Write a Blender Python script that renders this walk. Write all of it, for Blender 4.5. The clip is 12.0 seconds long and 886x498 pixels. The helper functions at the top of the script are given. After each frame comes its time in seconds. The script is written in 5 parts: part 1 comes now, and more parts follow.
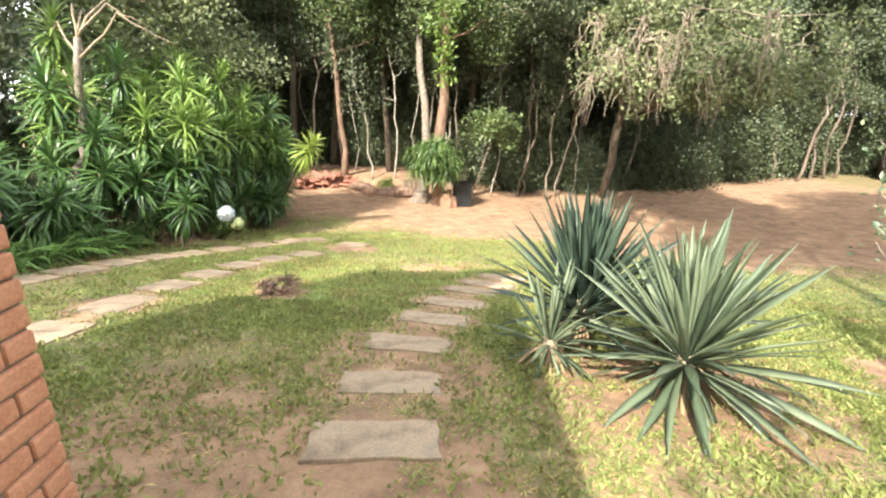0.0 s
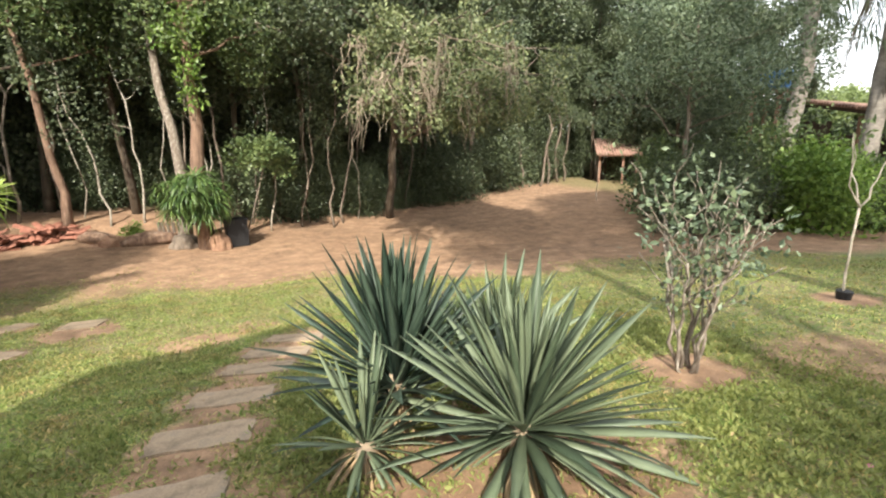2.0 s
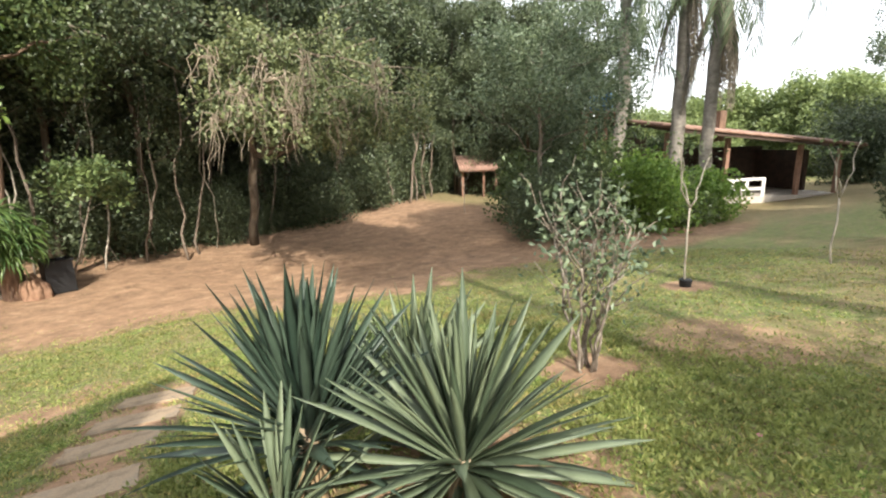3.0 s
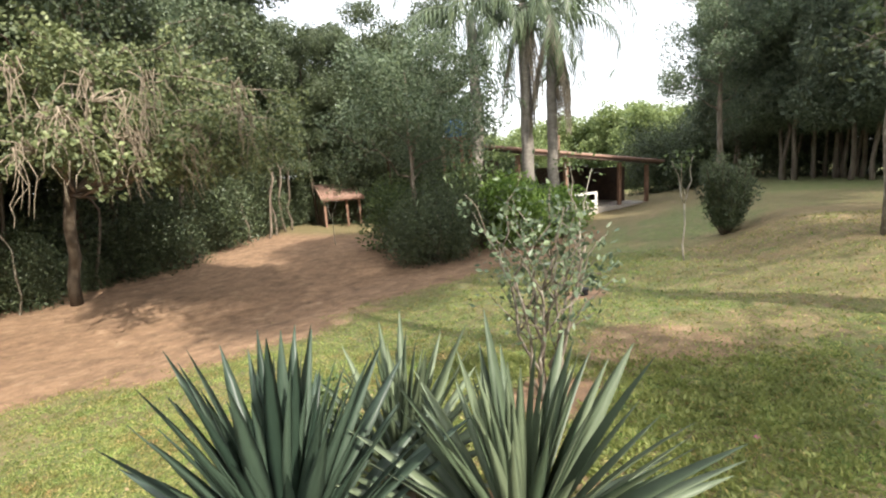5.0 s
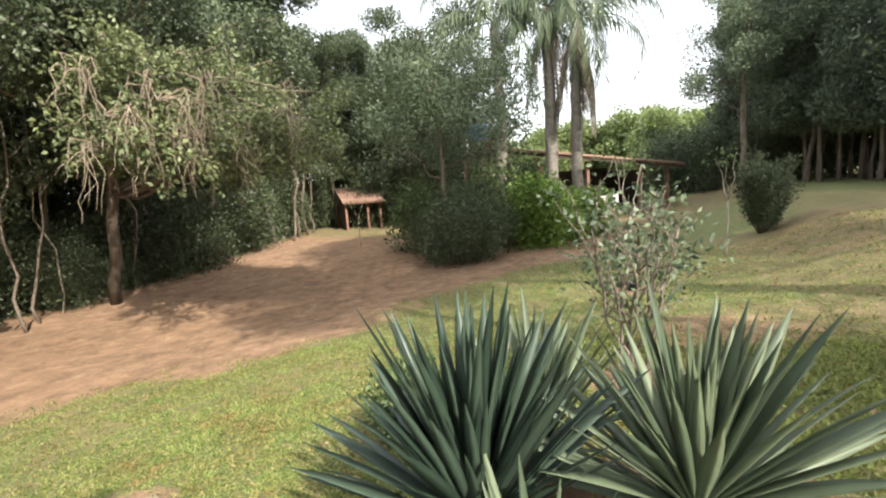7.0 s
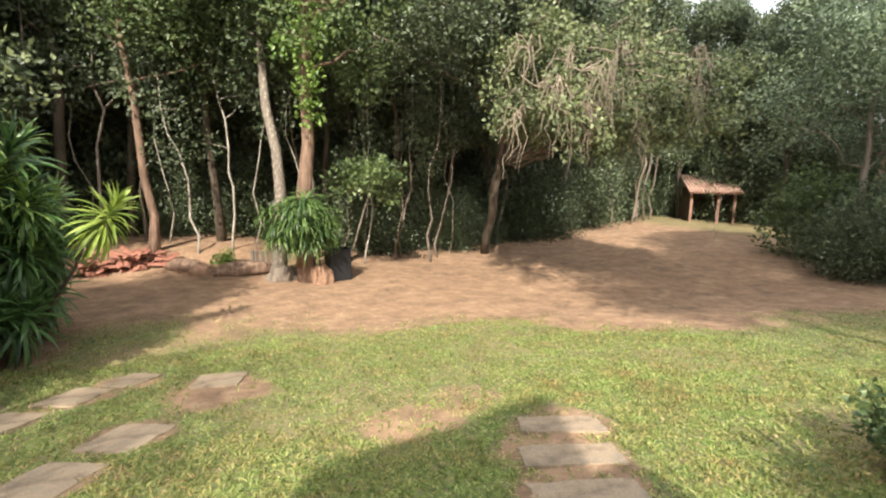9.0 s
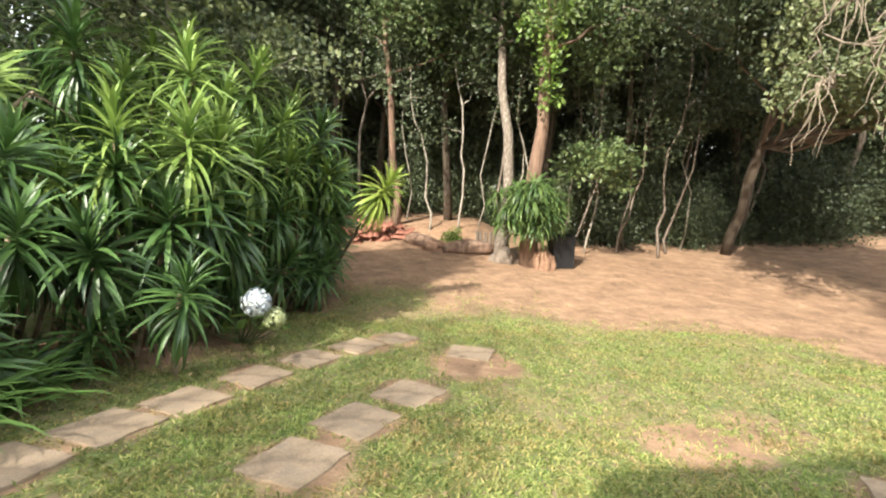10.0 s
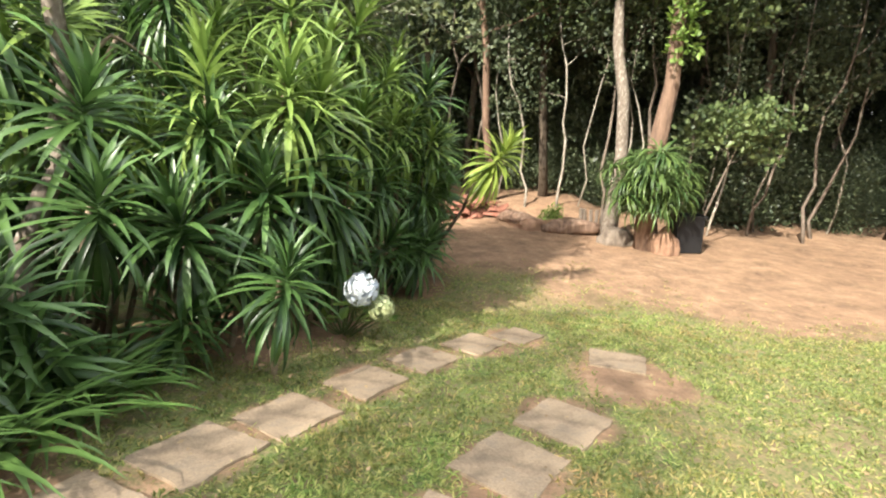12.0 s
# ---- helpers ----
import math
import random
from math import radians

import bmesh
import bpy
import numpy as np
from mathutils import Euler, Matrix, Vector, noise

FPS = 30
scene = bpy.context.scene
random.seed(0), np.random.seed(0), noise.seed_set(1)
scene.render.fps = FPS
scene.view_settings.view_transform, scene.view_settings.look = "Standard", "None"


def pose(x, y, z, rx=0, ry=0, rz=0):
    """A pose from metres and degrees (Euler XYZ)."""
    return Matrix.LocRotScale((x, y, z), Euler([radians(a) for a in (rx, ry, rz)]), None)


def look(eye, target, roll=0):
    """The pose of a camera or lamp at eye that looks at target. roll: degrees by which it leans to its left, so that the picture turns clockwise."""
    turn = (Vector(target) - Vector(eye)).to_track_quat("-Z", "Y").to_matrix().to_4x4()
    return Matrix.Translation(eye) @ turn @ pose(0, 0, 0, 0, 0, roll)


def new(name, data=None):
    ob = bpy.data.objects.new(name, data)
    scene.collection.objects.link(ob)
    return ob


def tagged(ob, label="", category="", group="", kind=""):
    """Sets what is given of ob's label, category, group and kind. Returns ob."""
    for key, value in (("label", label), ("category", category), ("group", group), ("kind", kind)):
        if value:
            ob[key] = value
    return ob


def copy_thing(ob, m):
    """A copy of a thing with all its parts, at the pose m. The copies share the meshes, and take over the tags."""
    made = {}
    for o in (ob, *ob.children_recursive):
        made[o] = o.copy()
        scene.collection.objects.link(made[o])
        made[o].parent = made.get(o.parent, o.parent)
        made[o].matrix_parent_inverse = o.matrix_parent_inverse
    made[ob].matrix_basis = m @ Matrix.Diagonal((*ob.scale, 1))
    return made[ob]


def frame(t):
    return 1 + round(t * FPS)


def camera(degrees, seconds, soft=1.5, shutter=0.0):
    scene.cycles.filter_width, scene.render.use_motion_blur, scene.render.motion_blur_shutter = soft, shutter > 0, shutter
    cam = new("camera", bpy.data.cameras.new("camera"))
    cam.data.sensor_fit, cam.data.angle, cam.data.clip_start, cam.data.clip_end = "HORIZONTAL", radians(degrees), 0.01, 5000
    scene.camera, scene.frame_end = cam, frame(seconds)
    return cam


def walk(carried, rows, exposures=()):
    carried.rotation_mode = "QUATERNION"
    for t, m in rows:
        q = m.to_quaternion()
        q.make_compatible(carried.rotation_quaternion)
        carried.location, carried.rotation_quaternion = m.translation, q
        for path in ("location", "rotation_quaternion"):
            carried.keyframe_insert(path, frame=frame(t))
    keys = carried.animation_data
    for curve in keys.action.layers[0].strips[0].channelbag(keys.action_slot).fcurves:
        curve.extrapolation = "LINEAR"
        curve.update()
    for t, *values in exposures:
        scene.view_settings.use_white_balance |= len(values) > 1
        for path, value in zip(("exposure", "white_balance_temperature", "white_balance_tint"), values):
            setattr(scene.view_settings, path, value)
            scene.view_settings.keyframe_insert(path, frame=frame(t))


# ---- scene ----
cam = camera(87.8, 12.0, soft=2.1)
PATH = [
    (0, (-0.17, -0.122, 1.463), (-0.113, 1.791, 0.883), 0.8),
    (0.5, (-0.188, 0.154, 1.467), (0.047, 2.058, 0.9), 0.5),
    (1, (-0.135, 0.425, 1.506), (0.296, 2.301, 0.964), 0.1),
    (1.5, (-0.011, 0.573, 1.532), (0.634, 2.394, 1.014), -0.3),
    (2, (0.054, 0.653, 1.541), (0.959, 2.366, 1.043), -0.8),
    (2.5, (0.052, 0.822, 1.5), (1.206, 2.386, 1.028), -0.9),
    (3, (-0.007, 0.981, 1.515), (1.361, 2.375, 1.082), -1.6),
    (3.5, (0.004, 1.142, 1.548), (1.538, 2.36, 1.143), -2.4),
    (5.5, (-0.072, 1.999, 1.459), (1.701, 2.861, 1.124), -3.9),
    (6, (-0.152, 2.132, 1.427), (1.635, 2.968, 1.096), -4.0),
    (6.5, (-0.294, 2.261, 1.404), (1.486, 3.112, 1.078), -4.2),
    (8.5, (-1.046, 2.768, 1.284), (0.124, 4.355, 0.949), -0.1),
    (9, (-1.312, 3.109, 1.186), (-0.501, 4.905, 0.849), 0.2),
    (9.5, (-1.617, 3.39, 1.143), (-1.201, 5.315, 0.79), 0.4),
    (10, (-1.904, 3.493, 1.115), (-1.898, 5.453, 0.717), 0.8),
    (10.5, (-2.069, 3.637, 1.079), (-2.274, 5.577, 0.637), 1.2),
    (11, (-2.199, 3.859, 1.04), (-2.449, 5.79, 0.584), 0.7),
    (11.5, (-2.366, 4.066, 1.0), (-2.65, 5.988, 0.527), 0.3),
    (12, (-2.487, 4.36, 0.943), (-2.789, 6.274, 0.448), -0.1),
]
EXPOSURES = [(0, 1.85), (0.5, 1.7), (1, 1.5), (1.5, 1.3), (2.5, 1.13), (3.5, 1.02), (6.5, 1.0), (8.5, 1.08), (9.5, 1.3), (10.5, 1.47), (12, 1.48)]
walk(cam, [(t, look(eye, target, roll)) for t, eye, target, roll in PATH], EXPOSURES)

# ---- sky, sun and exposure ----
SUN_EL, SUN_AZ = 40.0, (0.5, 0.866)          # height in degrees, the way its light travels over the ground
sun_dir = Vector((SUN_AZ[0], SUN_AZ[1], -math.tan(radians(SUN_EL)) * math.hypot(*SUN_AZ))).normalized()
sun = new("sun", bpy.data.lights.new("sun", "SUN"))
sun.data.energy, sun.data.angle, sun.data.color = 4.4, radians(0.6), (1.0, 0.93, 0.82)
sun.rotation_euler = sun_dir.to_track_quat("-Z", "Y").to_euler()
world = bpy.data.worlds.new("sky")
scene.world = world
world.use_nodes = True
wn = world.node_tree
sky = wn.nodes.new("ShaderNodeTexSky")
sky.sky_type, sky.sun_disc = "NISHITA", False
sky.sun_elevation = radians(SUN_EL)
sky.sun_rotation = math.atan2(-SUN_AZ[0], -SUN_AZ[1])
sky.air_density, sky.dust_density, sky.ozone_density = 1.0, 3.0, 1.0
haze = wn.nodes.new("ShaderNodeMix")          # thin white cloud over the whole sky
haze.data_type = "RGBA"
haze.inputs[0].default_value = 0.6
haze.inputs[7].default_value = (10.5, 10.6, 10.7, 1)
wn.links.new(sky.outputs[0], haze.inputs[6])
wn.links.new(haze.outputs[2], wn.nodes["Background"].inputs[0])
wn.nodes["Background"].inputs[1].default_value = 0.15


# ---- materials ----
def material(name):
    m = bpy.data.materials.new(name)
    m.use_nodes = True
    return m, m.node_tree.nodes, m.node_tree.links, m.node_tree.nodes["Principled BSDF"]


def ramp(nodes, links, source, stops):
    r = nodes.new("ShaderNodeValToRGB")
    while len(r.color_ramp.elements) < len(stops):
        r.color_ramp.elements.new(0.5)
    for e, (p, c) in zip(r.color_ramp.elements, stops):
        e.position, e.color = p, (*c, 1)
    links.new(source, r.inputs[0])
    return r.outputs[0]


def noise_tex(nodes, links, scale, detail=4, rough=0.6, stretch=None, space="Object"):
    tc = nodes.new("ShaderNodeTexCoord")
    n = nodes.new("ShaderNodeTexNoise")
    n.inputs["Scale"].default_value, n.inputs["Detail"].default_value, n.inputs["Roughness"].default_value = scale, detail, rough
    src = tc.outputs[space]
    if stretch:
        mp = nodes.new("ShaderNodeMapping")
        mp.inputs["Scale"].default_value = stretch
        links.new(src, mp.inputs[0])
        src = mp.outputs[0]
    links.new(src, n.inputs["Vector"])
    return n.outputs["Fac"]


def mix(nodes, links, fac, a, b, mode="MIX"):
    m = nodes.new("ShaderNodeMix")
    m.data_type, m.blend_type = "RGBA", mode
    for sock, v in ((m.inputs[0], fac), (m.inputs[6], a), (m.inputs[7], b)):
        if isinstance(v, (int, float)):
            sock.default_value = v
        elif isinstance(v, tuple):
            sock.default_value = (*v, 1)
        else:
            links.new(v, sock)
    return m.outputs[2]


def bump(nodes, links, bsdf, height, strength=0.4, dist=0.01):
    b = nodes.new("ShaderNodeBump")
    b.inputs["Strength"].default_value, b.inputs["Distance"].default_value = strength, dist
    links.new(height, b.inputs["Height"])
    links.new(b.outputs[0], bsdf.inputs["Normal"])


def rough_mat(name, dark, light, scale=6, fine=60, roughness=0.85, bump_d=0.01, stretch=None, third=None):
    """A weathered surface: two colours in broad patches, fine grain and relief."""
    m, n, l, b = material(name)
    big = noise_tex(n, l, scale, 5, 0.65, stretch)
    small = noise_tex(n, l, fine, 3, 0.7, stretch)
    stops = [(0.3, dark), (0.7, light)] if third is None else [(0.28, dark), (0.55, light), (0.75, third)]
    c = ramp(n, l, big, stops)
    g = ramp(n, l, small, [(0.25, (0.62, 0.62, 0.62)), (0.75, (1.15, 1.15, 1.15))])
    l.new(mix(n, l, 0.8, c, g, "MULTIPLY"), b.inputs["Base Color"])
    b.inputs["Roughness"].default_value = roughness
    bump(n, l, b, small, 0.6, bump_d)
    return m


def leaf_mat(name, dark, light, gloss=0.45, through_light=0.3, piece=False, tip=None, patches=(1.3, (0.7, 0.72, 0.7), (1.15, 1.12, 1.0))):
    """Leaves that differ one from another and let some light through."""
    m, n, l, b = material(name)
    if piece:
        r = n.new("ShaderNodeObjectInfo").outputs["Random"]
    else:
        r = n.new("ShaderNodeNewGeometry").outputs["Random Per Island"]
    c = ramp(n, l, r, [(0.0, dark), (0.75, light)] if tip is None else [(0.0, dark), (0.62, light), (0.92, tip)])
    patch = ramp(n, l, noise_tex(n, l, patches[0], 4, 0.65), [(0.34, patches[1]), (0.66, patches[2])])
    c = mix(n, l, 0.8, c, patch, "MULTIPLY")
    l.new(c, b.inputs["Base Color"])
    b.inputs["Roughness"].default_value = gloss
    t = n.new("ShaderNodeBsdfTranslucent")
    l.new(c, t.inputs[0])
    s = n.new("ShaderNodeMixShader")
    s.inputs[0].default_value = through_light
    l.new(b.outputs[0], s.inputs[1])
    l.new(t.outputs[0], s.inputs[2])
    l.new(s.outputs[0], n["Material Output"].inputs[0])
    return m


def ground_mat():
    m, n, l, b = material("lawn_and_earth")
    at = n.new("ShaderNodeAttribute")
    at.attribute_name = "bare"
    fine = noise_tex(n, l, 45, 5, 0.75)
    mid = noise_tex(n, l, 5, 5, 0.65)
    grass = ramp(n, l, mid, [(0.3, (0.085, 0.12, 0.036)), (0.52, (0.16, 0.195, 0.058)), (0.72, (0.28, 0.25, 0.115))])
    grass = mix(n, l, 0.9, grass, ramp(n, l, fine, [(0.36, (0.34, 0.38, 0.3)), (0.64, (1.3, 1.34, 1.15))]), "MULTIPLY")
    worn = ramp(n, l, noise_tex(n, l, 11, 6, 0.7), [(0.48, (0, 0, 0)), (0.62, (1, 1, 1))])
    grass = mix(n, l, worn, grass, mix(n, l, fine, (0.12, 0.085, 0.05), (0.26, 0.20, 0.11)))
    soil = ramp(n, l, noise_tex(n, l, 3.1, 8, 0.75), [(0.3, (0.18, 0.11, 0.067)), (0.55, (0.315, 0.20, 0.122)), (0.75, (0.44, 0.315, 0.205))])
    soil = mix(n, l, 0.8, soil, ramp(n, l, fine, [(0.3, (0.78, 0.76, 0.74)), (0.7, (1.1, 1.08, 1.06))]), "MULTIPLY")
    humus = ramp(n, l, noise_tex(n, l, 2.3, 9, 0.78), [(0.34, (0.5, 0.48, 0.47)), (0.48, (0.92, 0.91, 0.89)), (0.62, (1.14, 1.13, 1.12))])
    soil = mix(n, l, 0.9, soil, humus, "MULTIPLY")
    add = n.new("ShaderNodeMath")
    add.operation = "MULTIPLY_ADD"
    l.new(fine, add.inputs[0])
    add.inputs[1].default_value = 0.9
    l.new(at.outputs["Fac"], add.inputs[2])
    edge = ramp(n, l, add.outputs[0], [(0.72, (0, 0, 0)), (1.0, (1, 1, 1))])
    l.new(mix(n, l, edge, grass, soil), b.inputs["Base Color"])
    b.inputs["Roughness"].default_value = 0.95
    bump(n, l, b, fine, 0.6, 0.02)
    return m


GROUND = ground_mat()
SLAB = rough_mat("concrete_slab", (0.125, 0.092, 0.062), (0.335, 0.25, 0.165), 5, 70, 0.9, 0.008, third=(0.215, 0.178, 0.135))
BRICK = rough_mat("fired_brick", (0.50, 0.21, 0.115), (0.66, 0.33, 0.19), 7, 70, 0.85, 0.004)
MORTAR = rough_mat("mortar", (0.16, 0.12, 0.09), (0.26, 0.2, 0.15), 20, 90, 0.95, 0.004)
BARK_RED = rough_mat("red_brown_bark", (0.085, 0.052, 0.036), (0.24, 0.15, 0.10), 9, 34, 0.9, 0.05, (1, 1, 0.16), third=(0.36, 0.27, 0.2))
BARK_GREY = rough_mat("grey_bark", (0.10, 0.075, 0.055), (0.28, 0.23, 0.18), 6, 40, 0.9, 0.02, (1, 1, 0.25))
BARK_PALE = rough_mat("pale_lichen_bark", (0.16, 0.13, 0.09), (0.55, 0.50, 0.42), 9, 50, 0.9, 0.01, (1, 1, 0.4))
PALM_BARK = rough_mat("palm_bark", (0.15, 0.13, 0.11), (0.32, 0.29, 0.25), 5, 30, 0.9, 0.02, (1, 1, 1.6))
BARK_LICHEN = rough_mat("lichen_mottled_bark", (0.11, 0.085, 0.062), (0.22, 0.18, 0.14), 22, 60, 0.9, 0.012, (1, 1, 0.5), third=(0.52, 0.49, 0.42))
# bark darkened to stand in for shade under the canopy
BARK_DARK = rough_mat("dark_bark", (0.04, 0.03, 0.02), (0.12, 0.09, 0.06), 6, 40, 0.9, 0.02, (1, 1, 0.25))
TWIG = rough_mat("dry_twig", (0.17, 0.13, 0.09), (0.40, 0.31, 0.21), 8, 40, 0.9, 0.004)
SOIL_RED = rough_mat("red_earth", (0.20, 0.11, 0.068), (0.36, 0.22, 0.14), 6, 50, 0.95, 0.02)
TILE_RED = rough_mat("clay_roof_tile", (0.24, 0.13, 0.095), (0.40, 0.26, 0.2), 4, 30, 0.85, 0.01)
WOOD_DARK = rough_mat("dark_timber", (0.035, 0.022, 0.016), (0.09, 0.055, 0.04), 4, 40, 0.7, 0.005)
WOOD_POST = rough_mat("weathered_timber", (0.20, 0.11, 0.075), (0.34, 0.2, 0.14), 4, 40, 0.8, 0.005)
WHITE = rough_mat("white_paint", (0.70, 0.69, 0.66), (0.82, 0.81, 0.78), 4, 60, 0.6, 0.002)
PLASTER = rough_mat("plaster", (0.45, 0.4, 0.34), (0.6, 0.55, 0.48), 3, 60, 0.9, 0.004)
PLASTIC = rough_mat("black_plastic", (0.004, 0.004, 0.005), (0.01, 0.01, 0.011), 5, 50, 0.7, 0.002)
BLUE = rough_mat("blue_plastic", (0.05, 0.16, 0.36), (0.07, 0.2, 0.42), 5, 50, 0.5, 0.002)
CERAMIC = rough_mat("orange_clay", (0.20, 0.075, 0.048), (0.36, 0.155, 0.10), 9, 60, 0.8, 0.004)
GRASS = leaf_mat("grass_blade", (0.10, 0.145, 0.042), (0.31, 0.335, 0.12), 0.6, 0.4, tip=(0.50, 0.42, 0.21), patches=(2.6, (0.95, 0.66, 0.6), (0.98, 1.3, 0.85)))
WEED = leaf_mat("broad_grass_blade", (0.15, 0.19, 0.055), (0.31, 0.34, 0.12), 0.6, 0.45)
YUCCA = leaf_mat("yucca_leaf", (0.062, 0.092, 0.055), (0.165, 0.205, 0.13), 0.5, 0.08, piece=True)
# yucca leaf darkened so that its colour holds the house's shade
YUCCA_SHADED = leaf_mat("shaded_yucca_leaf", (0.02, 0.038, 0.027), (0.06, 0.092, 0.066), 0.45, 0.06, piece=True)
# dracaena leaf, kept dark for the shaded lower heads of the hedge
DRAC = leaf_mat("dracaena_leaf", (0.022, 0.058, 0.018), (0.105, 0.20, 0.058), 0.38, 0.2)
# yellow-green dracaena leaf with the sun on it mixed into the base colour
DRAC_LIGHT = leaf_mat("sunlit_dracaena_leaf", (0.16, 0.25, 0.045), (0.36, 0.45, 0.10), 0.38, 0.3)
STRAP = leaf_mat("strap_leaf", (0.05, 0.11, 0.03), (0.13, 0.23, 0.06), 0.35, 0.2)
FERN = leaf_mat("epiphyte_leaf", (0.04, 0.09, 0.028), (0.135, 0.205, 0.06), 0.4, 0.25)
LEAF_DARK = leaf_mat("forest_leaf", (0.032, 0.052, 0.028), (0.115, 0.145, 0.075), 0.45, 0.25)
LEAF_MID = leaf_mat("tree_leaf", (0.055, 0.095, 0.038), (0.165, 0.22, 0.085), 0.45, 0.3)
LEAF_GREY = leaf_mat("grey_green_leaf", (0.065, 0.10, 0.06), (0.17, 0.22, 0.13), 0.45, 0.2)
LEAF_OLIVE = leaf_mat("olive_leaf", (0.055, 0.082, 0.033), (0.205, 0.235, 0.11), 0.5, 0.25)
LEAF_BRIGHT = leaf_mat("bright_leaf", (0.10, 0.19, 0.035), (0.24, 0.36, 0.08), 0.45, 0.35)
LEAF_FAR = leaf_mat("distant_leaf", (0.11, 0.16, 0.06), (0.25, 0.31, 0.12), 0.5, 0.3)
LEAF_PINE = leaf_mat("needle_spray", (0.085, 0.12, 0.085), (0.185, 0.225, 0.155), 0.55, 0.35)
LEAF_DRY = leaf_mat("dead_leaf", (0.16, 0.10, 0.055), (0.36, 0.26, 0.15), 0.8, 0.1)
FROND_DRY = leaf_mat("dead_palm_frond", (0.12, 0.10, 0.08), (0.27, 0.235, 0.19), 0.8, 0.1)
# lighter copy of the dracaena leaf: sunlight on the upper heads, put into colour
DRAC_SUNLIT = leaf_mat("sunlit_upper_dracaena_leaf", (0.07, 0.14, 0.03), (0.27, 0.39, 0.10), 0.34, 0.28)
TWIG_DRY = rough_mat("weathered_twig", (0.14, 0.11, 0.08), (0.34, 0.275, 0.20), 8, 40, 0.9, 0.004)
PETAL = leaf_mat("hydrangea_petal", (0.50, 0.58, 0.72), (0.75, 0.79, 0.84), 0.6, 0.2)
PETAL_GREEN = leaf_mat("faded_petal", (0.32, 0.38, 0.2), (0.48, 0.52, 0.3), 0.6, 0.2)
PETAL_BLUE = leaf_mat("blue_petal", (0.2, 0.28, 0.6), (0.35, 0.42, 0.72), 0.6, 0.2)
PINK = leaf_mat("pink_petal", (0.5, 0.1, 0.22), (0.65, 0.2, 0.35), 0.6, 0.2)


# ---- geometry helpers ----
def soft_plus(v, k):
    return k * np.log1p(np.exp(np.clip(v / k, -40, 40)))


def height(x, y):
    """The lie of the land: a bank that falls to a level floor, and rises towards the hut."""
    x, y = np.asarray(x, float), np.asarray(y, float)
    s = 0.17 - 0.136 * y - 0.03 * soft_plus(y - 3.3, 0.4)
    s = 0.30 - soft_plus(0.30 - s, 0.12)
    s = -1.32 + soft_plus(s + 1.32, 0.15)
    g = np.clip((y - 4) / 9, 0, 1)
    g = g * g * (3 - 2 * g)
    far = np.clip((np.hypot(x, y) - 30) / 60, 0, 1)
    bank = np.clip((1.3 - y) / 1.7, 0, 1) * np.clip((x - 4.5) / 4.5, 0, 1)
    wood = np.clip((y - 15.4) / 1.4, 0, 1) * np.clip((0.2 - x) / 1.2, 0, 1)
    return s + 0.42 * bank * bank * (3 - 2 * bank) - 0.85 * np.tanh(x / 19.0) + 0.145 * (4.6 - soft_plus(4.6 - soft_plus(x - 7, 1.5), 0.6)) * g + 0.6 * far + 0.4 * wood * wood * (3 - 2 * wood)


def hz(x, y):
    return float(height(x, y))


def mesh(name, verts, faces, mat, smooth=True):
    me = bpy.data.meshes.new(name)
    me.from_pydata([tuple(v) for v in verts], [], [tuple(int(i) for i in f) for f in faces])
    if smooth:
        me.polygons.foreach_set("use_smooth", [True] * len(me.polygons))
    me.materials.append(mat)
    return me


def quads(name, verts, mat, smooth=False, corners=4):
    """A mesh of loose faces: verts is an array (n, corners, 3)."""
    n = len(verts)
    me = bpy.data.meshes.new(name)
    me.vertices.add(n * corners)
    me.vertices.foreach_set("co", np.asarray(verts, np.float32).ravel())
    me.loops.add(n * corners)
    me.loops.foreach_set("vertex_index", np.arange(n * corners, dtype=np.int32))
    me.polygons.add(n)
    me.polygons.foreach_set("loop_start", np.arange(0, n * corners, corners, dtype=np.int32))
    me.polygons.foreach_set("use_smooth", [smooth] * n)
    me.update(calc_edges=True)
    me.materials.append(mat)
    return me


def place(name, me, parent=None, m=None, label=""):
    """Links a mesh as one object, a part of its parent where one is given."""
    ob = new(name, me)
    if parent:
        ob.parent = parent
    if m is not None:
        ob.matrix_basis = m
    if label:
        ob["label"] = label
    return ob


def part(name, bm, mat, parent, label=""):
    me = bpy.data.meshes.new(name)
    bm.to_mesh(me)
    bm.free()
    me.materials.append(mat)
    return place(name, me, parent, None, label)


def thing(name, at, label, category, group="", turn=0.0):
    ob = new(name)
    ob.empty_display_size = 0.2
    ob.matrix_basis = pose(*at, 0, 0, turn)
    return tagged(ob, label, category, group)


def box(bm, size, at, bevel=0.0, turn=0.0):
    r = bmesh.ops.create_cube(bm, size=1.0, matrix=pose(*at, 0, 0, turn) @ Matrix.Diagonal((*size, 1)))
    if bevel:
        edges = list({e for v in r["verts"] for e in v.link_edges})
        bmesh.ops.bevel(bm, geom=edges, offset=bevel, segments=2, affect="EDGES", profile=0.6)


def box_part(name, size, at, mat, parent, bevel=0.004, turn=0.0, label=""):
    bm = bmesh.new()
    box(bm, size, at, bevel, turn)
    return part(name, bm, mat, parent, label)


